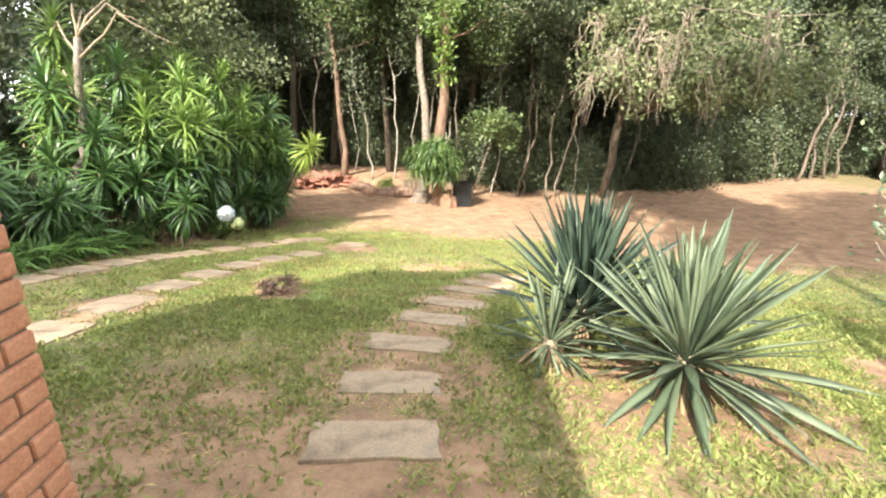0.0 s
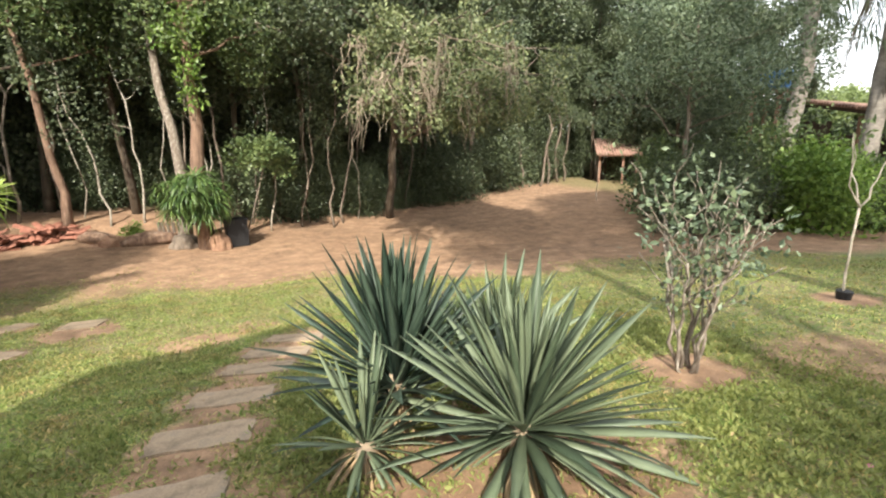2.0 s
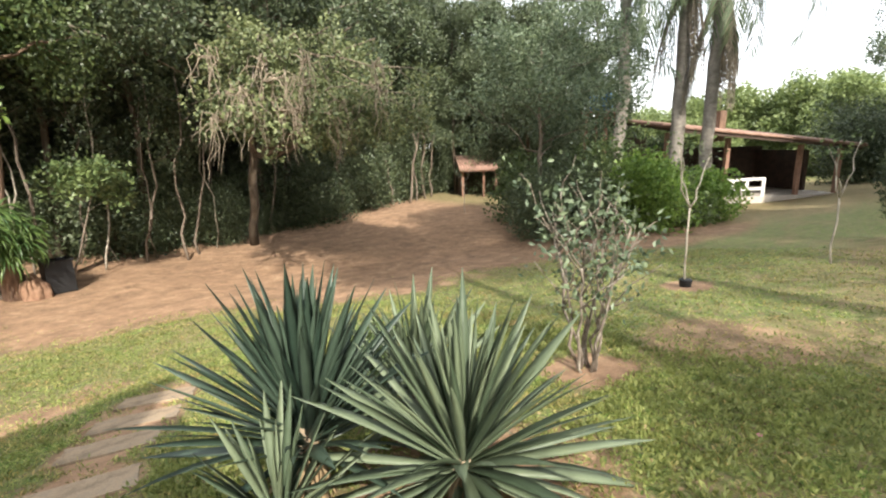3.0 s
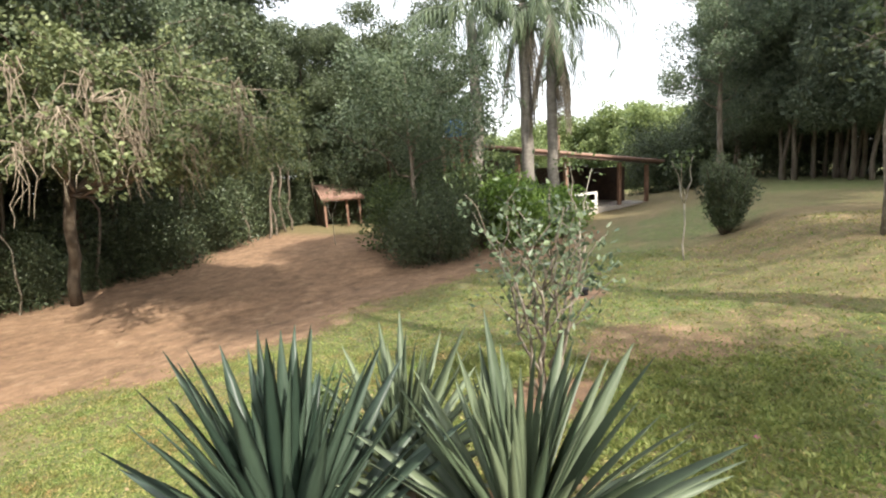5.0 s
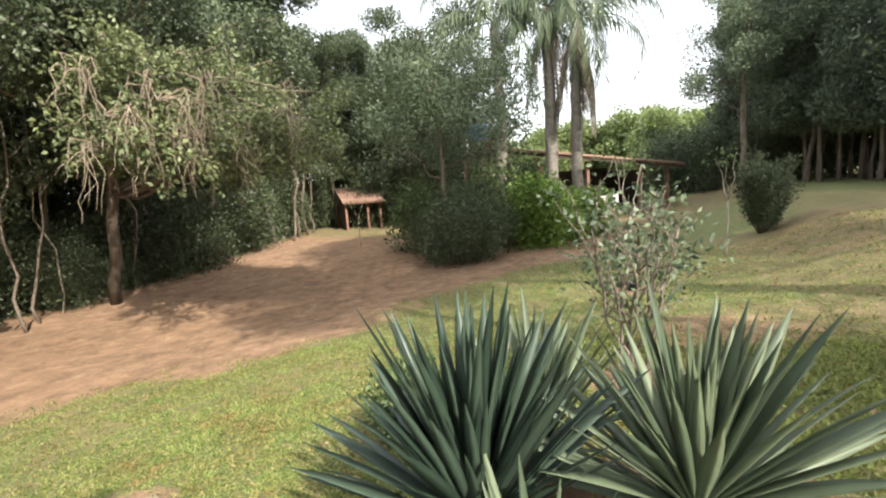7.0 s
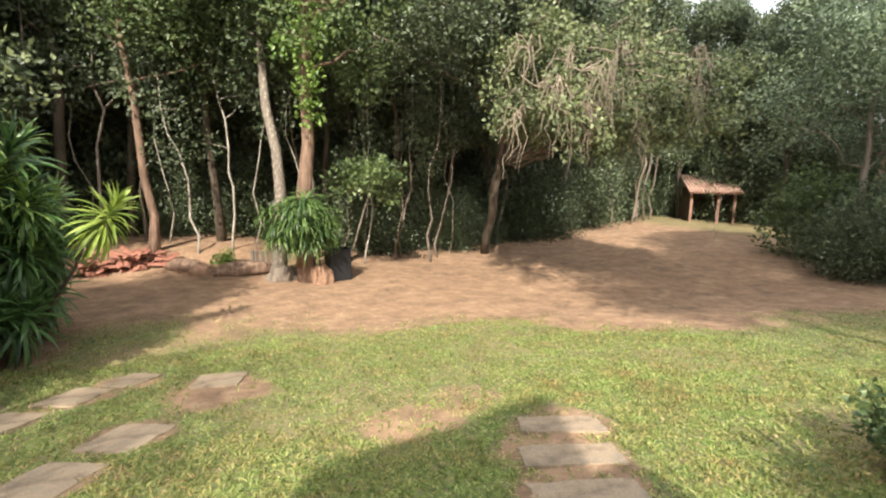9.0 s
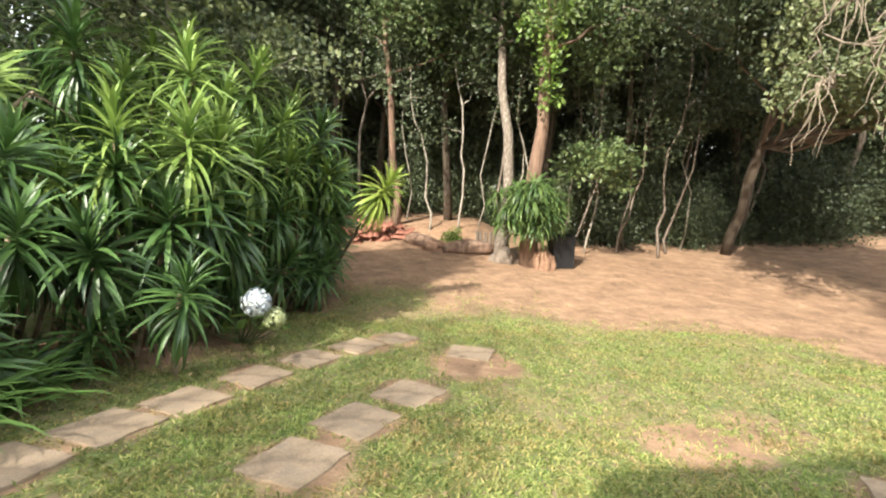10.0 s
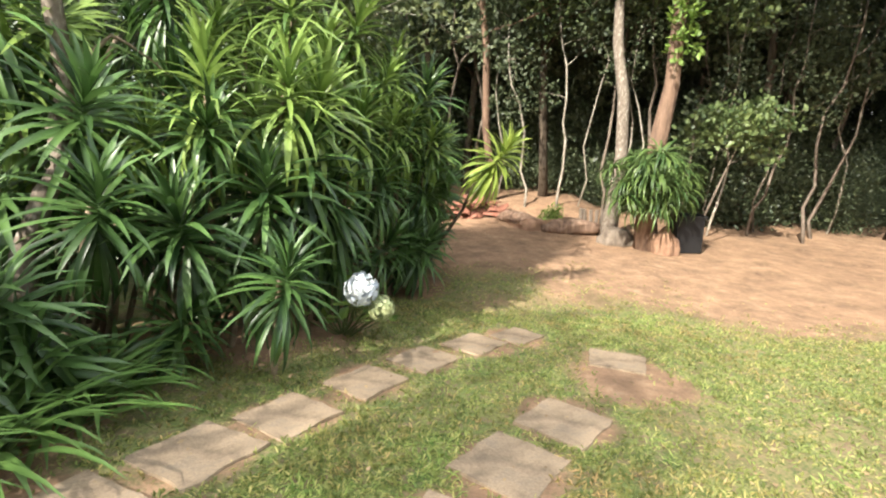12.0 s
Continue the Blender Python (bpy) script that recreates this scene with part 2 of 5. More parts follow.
def tubes(name, lines, mat, sides=7, rng=None, wobble=0.0):
    """Tapered limbs in one mesh. lines: lists of (point, radius)."""
    V, Fc = [], []
    for line in lines:
        start = len(V)
        pts = [Vector(p) for p, _ in line]
        for i, (p, r) in enumerate(line):
            a = pts[max(i - 1, 0)]
            b = pts[min(i + 1, len(pts) - 1)]
            t = (b - a).normalized()
            u = t.cross(Vector((0.31, 0.87, 0.12))).normalized()
            w = t.cross(u)
            for k in range(sides):
                q = 2 * math.pi * k / sides
                rr = r * (1 + (rng.uniform(-wobble, wobble) if rng else 0))
                V.append(pts[i] + u * (math.cos(q) * rr) + w * (math.sin(q) * rr))
        for i in range(len(line) - 1):
            for k in range(sides):
                a, b = start + i * sides + k, start + i * sides + (k + 1) % sides
                Fc.append((a, b, b + sides, a + sides))
        Fc.append(tuple(range(start + sides - 1, start - 1, -1)))
        Fc.append(tuple(range(start + (len(line) - 1) * sides, start + len(line) * sides)))
    return mesh(name, V, Fc, mat)


def limb(rng, start, end, r0, r1, n=6, sway=0.08):
    """A wandering line from start to end that tapers."""
    a, b = np.array(start, float), np.array(end, float)
    size = np.linalg.norm(b - a)
    out, off = [], np.zeros(3)
    for i in range(n + 1):
        f = i / n
        if 0 < i < n:
            off = off * 0.7 + np.array([rng.uniform(-1, 1) for _ in range(3)]) * size * sway * 0.5
        out.append((tuple(a + (b - a) * f + off * min(1, 2.5 * (1 - f))), r0 + (r1 - r0) * f ** 0.8))
    return out


def unit(v):
    return v / np.maximum(np.linalg.norm(v, axis=-1, keepdims=True), 1e-9)


def leaf_quads(gen, centres, spread, count, length, width, up=0.3, hang=0.0):
    """Pointed leaves scattered round the centres."""
    c = np.repeat(np.asarray(centres, float), count, axis=0)
    n = len(c)
    off = gen.normal(size=(n, 3))
    off = unit(off) * np.cbrt(gen.uniform(0, 1, (n, 1))) * spread
    p = c + off
    d = unit(gen.normal(size=(n, 3)) + np.array([0, 0, up - hang]) + 0.6 * unit(off))
    s = unit(np.cross(d, gen.normal(size=(n, 3))))
    nn = np.cross(s, d)
    L = length * gen.uniform(0.6, 1.3, (n, 1))
    W = width * gen.uniform(0.6, 1.3, (n, 1))
    return np.stack([p, p + d * L * 0.45 + s * W + nn * W * 0.3, p + d * L, p + d * L * 0.45 - s * W + nn * W * 0.3], 1)


def straps(rng, leaves, segs=5):
    """Arching strap leaves with a folded midrib, in lists of vertices and faces.
    leaves: (base, bearing, rise, length, width, droop)."""
    V, Fc = [], []
    for base, az, rise, L, W, droop in leaves:
        p = np.array(base, float)
        start = len(V)
        side = np.array([-math.sin(az), math.cos(az), 0])
        e = rise
        for i in range(segs + 1):
            f = i / segs
            w = W * (0.55 + 0.9 * f if f < 0.5 else max(0.03, 2.0 * (1 - f) ** 0.8 * 0.87))
            d = np.array([math.cos(az) * math.cos(e), math.sin(az) * math.cos(e), math.sin(e)])
            nrm = np.cross(side, d) * -1
            V += [p + side * w + nrm * w * 0.35, p, p - side * w + nrm * w * 0.35]
            p = p + d * (L / segs)
            e -= droop / segs * (0.5 + f)
        for i in range(segs):
            a = start + 3 * i
            Fc += [(a, a + 1, a + 4, a + 3), (a + 1, a + 2, a + 5, a + 4)]
    return V, Fc


def rosette(rng, n, L, W, lowest=-0.9, droop=1.3, rise0=0.0, height=0.3):
    """Leaves round a short stem, upright at its top and hanging at its foot."""
    out = []
    for i in range(n):
        f = i / n
        rise = lowest + (1.45 - lowest) * f ** 1.15 + rng.uniform(-0.2, 0.2)
        out.append(((0, 0, rise0 + height * f), i * 2.4 + rng.uniform(-0.3, 0.3), rise,
                    L * rng.uniform(0.8, 1.1) * (1 - 0.35 * f), W * rng.uniform(0.8, 1.15), droop * rng.uniform(0.6, 1.2) * (1 - 0.45 * f)))
    return out


# ---- stepping stones: x, y, width, depth, turn ----
PATH_MID = ((-0.43, 1.70, 0.62, 0.31, 4), (-0.40, 2.30, 0.60, 0.29, 3), (-0.33, 2.98, 0.64, 0.32, -4), (-0.13, 3.62, 0.62, 0.32, -12),
            (0.08, 4.23, 0.62, 0.32, -16), (0.32, 4.80, 0.62, 0.30, -20), (0.55, 5.22, 0.64, 0.30, -22), (0.80, 5.64, 0.62, 0.30, -26))
ROW_OUTER = ((-4.32, 3.7, 0.45, 0.5, -10), (-4.30, 4.35, 0.45, 0.5, -10), (-4.22, 4.95, 0.45, 0.5, -12), (-4.12, 5.52, 0.45, 0.46, -14), (-3.95, 6.06, 0.45, 0.46, -18),
             (-3.74, 6.53, 0.43, 0.45, -22), (-3.48, 7.16, 0.40, 0.48, -24), (-3.18, 7.72, 0.42, 0.48, -27), (-2.80, 8.18, 0.40, 0.48, -29), (-2.42, 8.56, 0.36, 0.45, -32))
ROW_INNER = ((-2.95, 2.95, 0.42, 0.46, -5), (-2.95, 3.72, 0.42, 0.62, -8), (-2.88, 4.45, 0.42, 0.5, -12), (-2.80, 5.1, 0.4, 0.45, -18), (-2.70, 5.75, 0.42, 0.46, -22),
             (-2.46, 6.34, 0.45, 0.48, -30), (-2.15, 6.88, 0.45, 0.48, -30), (-1.58, 8.12, 0.46, 0.46, -12))
STONES = PATH_MID + ROW_OUTER + ROW_INNER


# ---- ground ----
def bare(x, y):
    """How bare of grass the earth is, 0 to 1."""
    n1 = noise.noise(Vector((x * 0.55, y * 0.55, 1.7)))
    n2 = noise.noise(Vector((x * 1.9, y * 1.9, 5.1)))
    line = 10.2 - 0.46 * max(x, -1.0) + 1.3 * n1 + 0.5 * n2
    s = min(max((y - line) / 2.6 + 0.4, 0), 1)
    s *= 1 - min(max((x - 12.0) / 5, 0), 1) * 0.6
    s = max(s, min(max(0.30 + 0.9 * n1 + 0.7 * n2, 0), 0.75) * 0.47)
    for cx, cy, r, a in ((1.45, 2.35, 0.92, 0.64), (0.75, 1.75, 0.75, 0.47), (1.2, 1.3, 0.6, 0.42), (3.35, 2.7, 0.4, 0.8), (-1.69, 4.3, 0.3, 0.75), (-0.4, 1.2, 1.0, 0.65), (-1.3, 1.3, 1.2, 0.58), (-0.35, 2.6, 0.8, 0.6), (-1.3, 2.3, 0.9, 0.42), (0.5, 2.0, 0.7, 0.45),
                         (-1.6, 7.7, 0.5, 0.75), (-0.2, 6.3, 0.45, 0.6), (0.5, 6.5, 0.4, 0.5), (7.0, 3.1, 0.4, 0.7), (2.7, 4.6, 0.6, 0.4),
                         (10.5, -0.8, 3.4, 0.42), (7.2, -0.2, 2.0, 0.36), (16.0, -2.0, 4.0, 0.36), (4.6, 2.0, 0.9, 0.5), (5.2, 1.0, 0.8, 0.4), (-4.9, 8.0, 1.0, 0.9), (-5.3, 6.0, 0.9, 0.6), (-4.1, 10.2, 0.8, 0.7), (12.0, 8.2, 2.2, 0.7), (-2.6, 5.5, 0.4, 0.4)):
        q = math.hypot(x - cx, y - cy) / r + 0.35 * n2
        if q < 1.3:
            s = max(s, a * min(1, (1.3 - q) * 1.6))
    if -5 < x < 2 and y < 9.2:
        for sx, sy, w, d, turn in STONES:
            q = math.hypot(x - sx, y - sy) - 0.62 * max(w, d) + 0.16 * n2
            if q < 0.12:
                s = max(s, 0.6 * min(1, (0.12 - q) * 6))
    return s


def spaced(lo, hi, step, far, grow=1.22):
    inner = list(np.arange(lo, hi + step / 2, step))
    d, a, b = step, [], []
    while not a or a[-1] > -far:
        d *= grow
        a.append((a[-1] if a else lo) - d)
    d = step
    while not b or b[-1] < far:
        d *= grow
        b.append((b[-1] if b else hi) + d)
    return np.array(a[::-1] + inner + b)


def build_ground():
    gx, gy = spaced(-6.5, 9.0, 0.1, 900), spaced(-0.5, 13.0, 0.1, 900)
    X, Y = np.meshgrid(gx, gy)
    Z = height(X, Y)
    B = np.zeros_like(Z)
    for j in range(X.shape[0]):
        for i in range(X.shape[1]):
            x, y = X[j, i], Y[j, i]
            if abs(x) < 40 and abs(y) < 40:
                Z[j, i] += 0.035 * noise.noise(Vector((x * 0.8, y * 0.8, 0))) + 0.012 * noise.noise(Vector((x * 4, y * 4, 3)))
                B[j, i] = bare(x, y)
    nx = X.shape[1]
    idx = np.arange(X.size).reshape(X.shape)
    f = np.stack([idx[:-1, :-1], idx[:-1, 1:], idx[1:, 1:], idx[1:, :-1]], -1).reshape(-1, 4)
    me = mesh("ground", np.stack([X, Y, Z], -1).reshape(-1, 3), f, GROUND)
    me.attributes.new("bare", "FLOAT", "POINT").data.foreach_set("value", B.ravel().astype(np.float32))
    tagged(place("ground", me), "patchy mown lawn with bare reddish earth under the trees", "ground", kind="structure")


build_ground()
BX, BY = np.arange(-7, 12.01, 0.09), np.arange(-2, 14.01, 0.09)
BARE = np.array([[bare(x, y) for x in BX] for y in BY])


def bare_at(x, y):
    i = np.clip(np.round((np.asarray(x) + 7) / 0.09).astype(int), 0, len(BX) - 1)
    j = np.clip(np.round((np.asarray(y) + 2) / 0.09).astype(int), 0, len(BY) - 1)
    return BARE[j, i]


def lie(x, y):
    return hz(x, y) + 0.035 * noise.noise(Vector((x * 0.8, y * 0.8, 0)))


def stepping_stone(x, y, w, d, turn, rng, group):
    """An irregular cast slab let into the lawn; w across its path, d along it."""
    bm = bmesh.new()
    ring = []
    n = 5
    for sx, sy, ex, ey in ((-1, -1, 1, -1), (1, -1, 1, 1), (1, 1, -1, 1), (-1, 1, -1, -1)):
        for i in range(n):
            f = i / n
            ring.append(((sx + (ex - sx) * f) * w / 2 + rng.uniform(-0.012, 0.012), (sy + (ey - sy) * f) * d / 2 + rng.uniform(-0.012, 0.012)))
    top = [bm.verts.new((a * 0.985, b * 0.985, 0.03 + rng.uniform(-0.003, 0.003))) for a, b in ring]
    mid = [bm.verts.new((a, b, 0.02)) for a, b in ring]
    low = [bm.verts.new((a, b, -0.05)) for a, b in ring]
    k = len(ring)
    centre = bm.verts.new((0, 0, 0.026))
    for i in range(k):
        j = (i + 1) % k
        bm.faces.new((top[i], top[j], centre))
        bm.faces.new((mid[i], mid[j], top[j], top[i]))
        bm.faces.new((low[i], low[j], mid[j], mid[i]))
    me = bpy.data.meshes.new("stepping_stone")
    bm.to_mesh(me)
    bm.free()
    me.materials.append(SLAB)
    e = 0.2
    gx, gy = (hz(x + e, y) - hz(x - e, y)) / (2 * e), (hz(x, y + e) - hz(x, y - e)) / (2 * e)
    m = Matrix.Translation((x, y, lie(x, y) - 0.016)) @ Vector((0, 0, 1)).rotation_difference(Vector((-gx, -gy, 1))).to_matrix().to_4x4() @ pose(0, 0, 0, 0, 0, turn)
    return tagged(place("stepping_stone", me, None, m), "worn buff concrete slab sunk in the lawn", "stepping stone", group)


rng = random.Random(4)
for row, group in ((PATH_MID, "stones of the middle path"), (ROW_OUTER, "stones of the outer row"), (ROW_INNER, "stones of the inner row")):
    for x, y, w, d, turn in row:
        stepping_stone(x, y, w, d, turn, rng, group)


# ---- the house behind the walk: its pillar shows, an unseen added wing shades the lawn ----
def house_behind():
    # out of view; corners set so the shadow's edges fall right on the lawn
    h = thing("brick_house", (-4.58, -0.45, 0.1), "unseen narrow house wing with a sloping tiled roof, shaped to shade the lawn", "house", turn=-26)
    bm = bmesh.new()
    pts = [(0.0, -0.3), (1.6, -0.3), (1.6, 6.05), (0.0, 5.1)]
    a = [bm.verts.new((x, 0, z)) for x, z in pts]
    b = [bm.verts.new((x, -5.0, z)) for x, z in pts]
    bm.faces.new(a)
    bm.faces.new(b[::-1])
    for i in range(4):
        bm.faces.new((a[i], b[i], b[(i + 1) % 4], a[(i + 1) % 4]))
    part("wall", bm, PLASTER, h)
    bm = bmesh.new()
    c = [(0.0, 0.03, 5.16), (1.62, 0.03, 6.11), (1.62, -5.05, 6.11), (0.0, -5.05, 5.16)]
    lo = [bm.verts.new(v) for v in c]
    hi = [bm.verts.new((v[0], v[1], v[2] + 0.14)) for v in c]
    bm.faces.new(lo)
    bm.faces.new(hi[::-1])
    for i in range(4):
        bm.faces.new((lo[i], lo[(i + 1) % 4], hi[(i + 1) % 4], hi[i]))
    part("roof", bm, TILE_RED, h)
    # unseen plate added to shade the middle path
    v = box_part("unseen_veranda_roof", (2.2, 5.8, 0.12), (0, 0, 0), WOOD_DARK, h, 0.01)
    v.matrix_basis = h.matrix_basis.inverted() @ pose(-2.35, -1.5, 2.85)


def brick_mesh(w, d, t):
    bm = bmesh.new()
    box(bm, (w, d, t), (0, 0, 0), 0.012)
    me = bpy.data.meshes.new("brick")
    bm.to_mesh(me)
    bm.free()
    me.materials.append(BRICK)
    return me


# ---- yuccas ----
def sword_leaf(rng, bend):
    V, Fc = [], []
    n = 6
    for i in range(n + 1):
        f = i / n
        w = 0.029 * (0.62 + 1.1 * f if f < 0.5 else 1.17 * (1 - ((f - 0.5) / 0.5) ** 1.9)) + 0.0015
        z = -bend * f ** 2.4
        V += [(f, w, z + w * 0.35), (f, 0, z), (f, -w, z + w * 0.35), (f, 0, z - 0.006 * (1 - f) - 0.001)]
    for i in range(n):
        a = 4 * i
        for p, q in ((0, 1), (1, 2), (2, 3), (3, 0)):
            Fc.append((a + p, a + 4 + p, a + 4 + q, a + q))
    return V, Fc


def yucca(at, n, L, lowest, mat, label, seed, lean=(0.0, 0.0), trunk=0.25):
    rng = random.Random(seed)
    y = thing("yucca", at, label, "yucca", "yuccas in the bed")
    kinds = [mesh("leaf", *sword_leaf(rng, b), mat) for b in (0.03, 0.1, 0.2, 0.36)]
    place("stem", tubes("stem", [[((0, 0, -0.1), 0.07), ((0, 0, trunk * 0.5), 0.065), ((0, 0, trunk), 0.05)]], TWIG, 9, rng, 0.15), y)
    for i in range(n):
        f = (i + 0.5) / n
        el = lowest + (86 - lowest) * f ** 0.64 + rng.uniform(-9, 9)
        az = i * 137.5 + rng.uniform(-22, 22)
        k = kinds[min(3, max(0, int((60 - el) / 30 + rng.uniform(-0.3, 1.0))))]
        s = L * rng.uniform(0.74, 1.08) * (0.86 if el < -5 else 1.0 if f < 0.85 else 0.88)
        m = pose(0, 0, trunk * (0.6 + 0.55 * f), lean[0], lean[1]) @ pose(0, 0, 0, 0, 0, az) @ pose(0.03, 0, 0, rng.uniform(-32, 32), -el) @ Matrix.Diagonal((s, s * rng.uniform(0.85, 1.15), s, 1))
        place("leaf", k, y, m)
    dead = mesh("dead_leaf", *sword_leaf(rng, 0.35), LEAF_DRY)
    for i in range(26):
        s = L * rng.uniform(0.3, 0.62)
        place("dead_leaf", dead, y, pose(0, 0, trunk * rng.uniform(0.5, 0.9), 0, 0, rng.uniform(0, 360)) @ pose(0.03, 0, 0, rng.uniform(-30, 30), rng.uniform(10, 55)) @ Matrix.Diagonal((s, s, s, 1)))
    return y


yucca((1.38, 2.30, lie(1.38, 2.30)), 150, 0.82, -48, YUCCA, "grey-green sword-leaved yucca in a bed of bare earth", 11, trunk=0.30)
# the yucca in the shade: its leaf colour is lowered to match
yucca((0.98, 3.05, lie(0.98, 3.05)), 140, 0.84, 6, YUCCA_SHADED, "dense green yucca with upright leaves, coloured dark for shade", 12, trunk=0.40)
yucca((0.66, 2.72, lie(0.66, 2.72)), 52, 0.56, -45, YUCCA, "small grey-green yucca with splayed lower leaves", 13, trunk=0.2)
yucca((1.75, 3.05, lie(1.75, 3.05)), 70, 0.75, 5, YUCCA, "grey-green yucca behind the larger ones", 14, trunk=0.3)


# ---- trees ----
def tree(name, at, tall, r, label, category, bark, leaf, seed, crown_from=0.45, reach=2.0, limbs=9, per=380, leaf_len=0.10, leaf_w=0.028,
         spread=0.55, lean=(0, 0), twigs=4, hang=0.0, group="", top_in=(0, 0), sides=9):
    """A tapered trunk, limbs that fork, and a crown of leaf clumps round their ends."""
    rng, gen = random.Random(seed), np.random.default_rng(seed)
    t = thing(name, at, label, category, group)
    top = (lean[0] * tall, lean[1] * tall, tall)
    trunk = limb(rng, (0, 0, -0.25), top, r * 1.15, r * 0.3, 9, 0.028)
    trunk[0] = (trunk[0][0], r * 1.5)
    place("trunk", tubes("trunk", [trunk], bark, sides, rng, 0.12), t)
    lines, tips = [], []
    for i in range(limbs):
        f = crown_from + (1 - crown_from) * (i + rng.random()) / limbs
        k = min(int(f * 9), 8)
        a = np.array(trunk[k][0]) * (1 - (f * 9 - k)) + np.array(trunk[k + 1][0]) * (f * 9 - k)
        az = i * 2.4 + rng.uniform(-0.5, 0.5)
        rr = reach * rng.uniform(0.7, 1.15) * (1.0 - 0.45 * max(0, f - 0.5))
        b = a + np.array([math.cos(az) * rr, math.sin(az) * rr, rr * rng.uniform(0.1, 0.7) - hang * rr])
        br = r * 0.4 * (1.2 - f)
        line = limb(rng, a, b, br, br * 0.3, 6, 0.13)
        lines.append(line)
        tips += [line[-1][0], line[4][0]]
        for _ in range(twigs):
            s = np.array(line[rng.randint(3, 5)][0])
            e = s + np.array([rng.uniform(-1, 1), rng.uniform(-1, 1), rng.uniform(-0.4, 0.8) - hang]) * rr * 0.45
            lines.append(limb(rng, s, e, br * 0.4, br * 0.12, 4, 0.15))
            tips.append(tuple(e))
    tips.append(top)
    place("branchwork", tubes("branchwork", lines, bark, 5), t)
    place("crown", quads("crown", leaf_quads(gen, tips, spread, per, leaf_len, leaf_w, 0.2, hang), leaf), t)
    return t


def shrub(name, at, size, label, category, leaf, seed, n=26, per=260, leaf_len=0.09, leaf_w=0.025, bark=BARK_GREY, stems=7, low=0.25, clump=0.3, group=""):
    """Many stems from one foot under an uneven dome of leaf clumps. size: half width, half depth, height."""
    rng, gen = random.Random(seed), np.random.default_rng(seed)
    s = thing(name, at, label, category, group)
    tips = []
    for i in range(n):
        az, q = rng.uniform(0, 2 * math.pi), math.sqrt(rng.random())
        z = low + (1 - low) * rng.random()
        w = math.sqrt(max(0.08, 1 - ((z - 0.5) / 0.55) ** 2 * 0.9))
        tips.append((math.cos(az) * q * w * size[0] * rng.uniform(0.8, 1.1), math.sin(az) * q * w * size[1] * rng.uniform(0.8, 1.1), z * size[2] * rng.uniform(0.85, 1.05)))
    lines = [limb(rng, (rng.uniform(-0.08, 0.08), rng.uniform(-0.08, 0.08), -0.1), tips[i], 0.012 + 0.012 * size[2], 0.006, 6, 0.12) for i in range(min(stems, n))]
    place("stemwork", tubes("stemwork", lines, bark, 6), s)
    place("foliage", quads("foliage", leaf_quads(gen, tips, clump * max(size), per, leaf_len, leaf_w), leaf), s)
    return s


def spot(x, y, dz=0.0):
    return (x, y, lie(x, y) + dz)


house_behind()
# each shade_tree is added out of view, its crown thinned to dapple the ground
tree("shade_tree", spot(0.6, -5.4), 8.0, 0.22, "unseen tall leafy tree added beside the house for shade", "tree", BARK_GREY, LEAF_MID, 301, 0.5, 2.6, 12, 24, 0.14, 0.04, 0.7)
tree("shade_tree", spot(-0.9, -7.3), 7.6, 0.16, "unseen compact leafy tree added behind the house for shade", "tree", BARK_GREY, LEAF_MID, 305, 0.62, 1.5, 12, 62, 0.14, 0.04, 0.6)
tree("shade_tree", spot(9.0, -8.4), 10.0, 0.22, "unseen tall tree added above the bank to shade it", "tree", BARK_GREY, LEAF_MID, 307, 0.5, 3.4, 13, 240, 0.14, 0.04, 0.7)
tree("shade_tree", spot(13.6, -9.6), 10.0, 0.22, "unseen tall tree added above the bank to shade it", "tree", BARK_GREY, LEAF_MID, 308, 0.5, 3.4, 13, 240, 0.14, 0.04, 0.7)
tree("hedge_tree", spot(-5.0, 9.1), 4.9, 0.06, "slender olive-leaved tree rising behind the dracaenas", "tree", BARK_PALE, LEAF_OLIVE, 309, 0.55, 1.3, 12, 130, 0.09, 0.028, 0.42)
tree("hedge_tree", spot(-7.0, 6.8), 6.0, 0.07, "slender olive-leaved tree rising behind the dracaenas", "tree", BARK_PALE, LEAF_OLIVE, 314, 0.6, 1.5, 12, 120, 0.09, 0.028, 0.45)
# more unseen crowns, placed up-sun of the lawn, earth and bank they shade
tree("shade_tree", spot(4.4, -2.3), 11.5, 0.22, "unseen tall airy tree added on the upper bank for shade", "tree", BARK_GREY, LEAF_MID, 303, 0.55, 3.6, 14, 330, 0.14, 0.04, 0.8)
tree("shade_tree", spot(7.6, -2.2), 11.5, 0.22, "unseen tall airy tree added on the upper bank for shade", "tree", BARK_GREY, LEAF_MID, 304, 0.52, 3.4, 14, 230, 0.14, 0.04, 0.9)
tree("shade_tree", spot(1.0, -2.9), 12.0, 0.2, "unseen tall spreading tree added behind the house for shade", "tree", BARK_GREY, LEAF_MID, 311, 0.68, 2.9, 13, 240, 0.14, 0.04, 0.75)
tree("shade_tree", spot(4.6, -8.4), 11.0, 0.2, "unseen tall airy tree added far up the bank for shade", "tree", BARK_GREY, LEAF_MID, 312, 0.55, 3.3, 13, 130, 0.14, 0.04, 0.8)
tree("shade_tree", spot(-9.2, -3.7), 9.0, 0.18, "unseen leafy tree added beyond the house corner for shade", "tree", BARK_GREY, LEAF_MID, 313, 0.5, 2.0, 12, 85, 0.14, 0.04, 0.7)
tree("shade_tree", spot(13.0, -4.0), 10.0, 0.25, "unseen tall leafy tree added on the upper bank for shade", "tree", BARK_GREY, LEAF_MID, 302, 0.4, 3.0, 12, 420, 0.14, 0.04, 0.9)

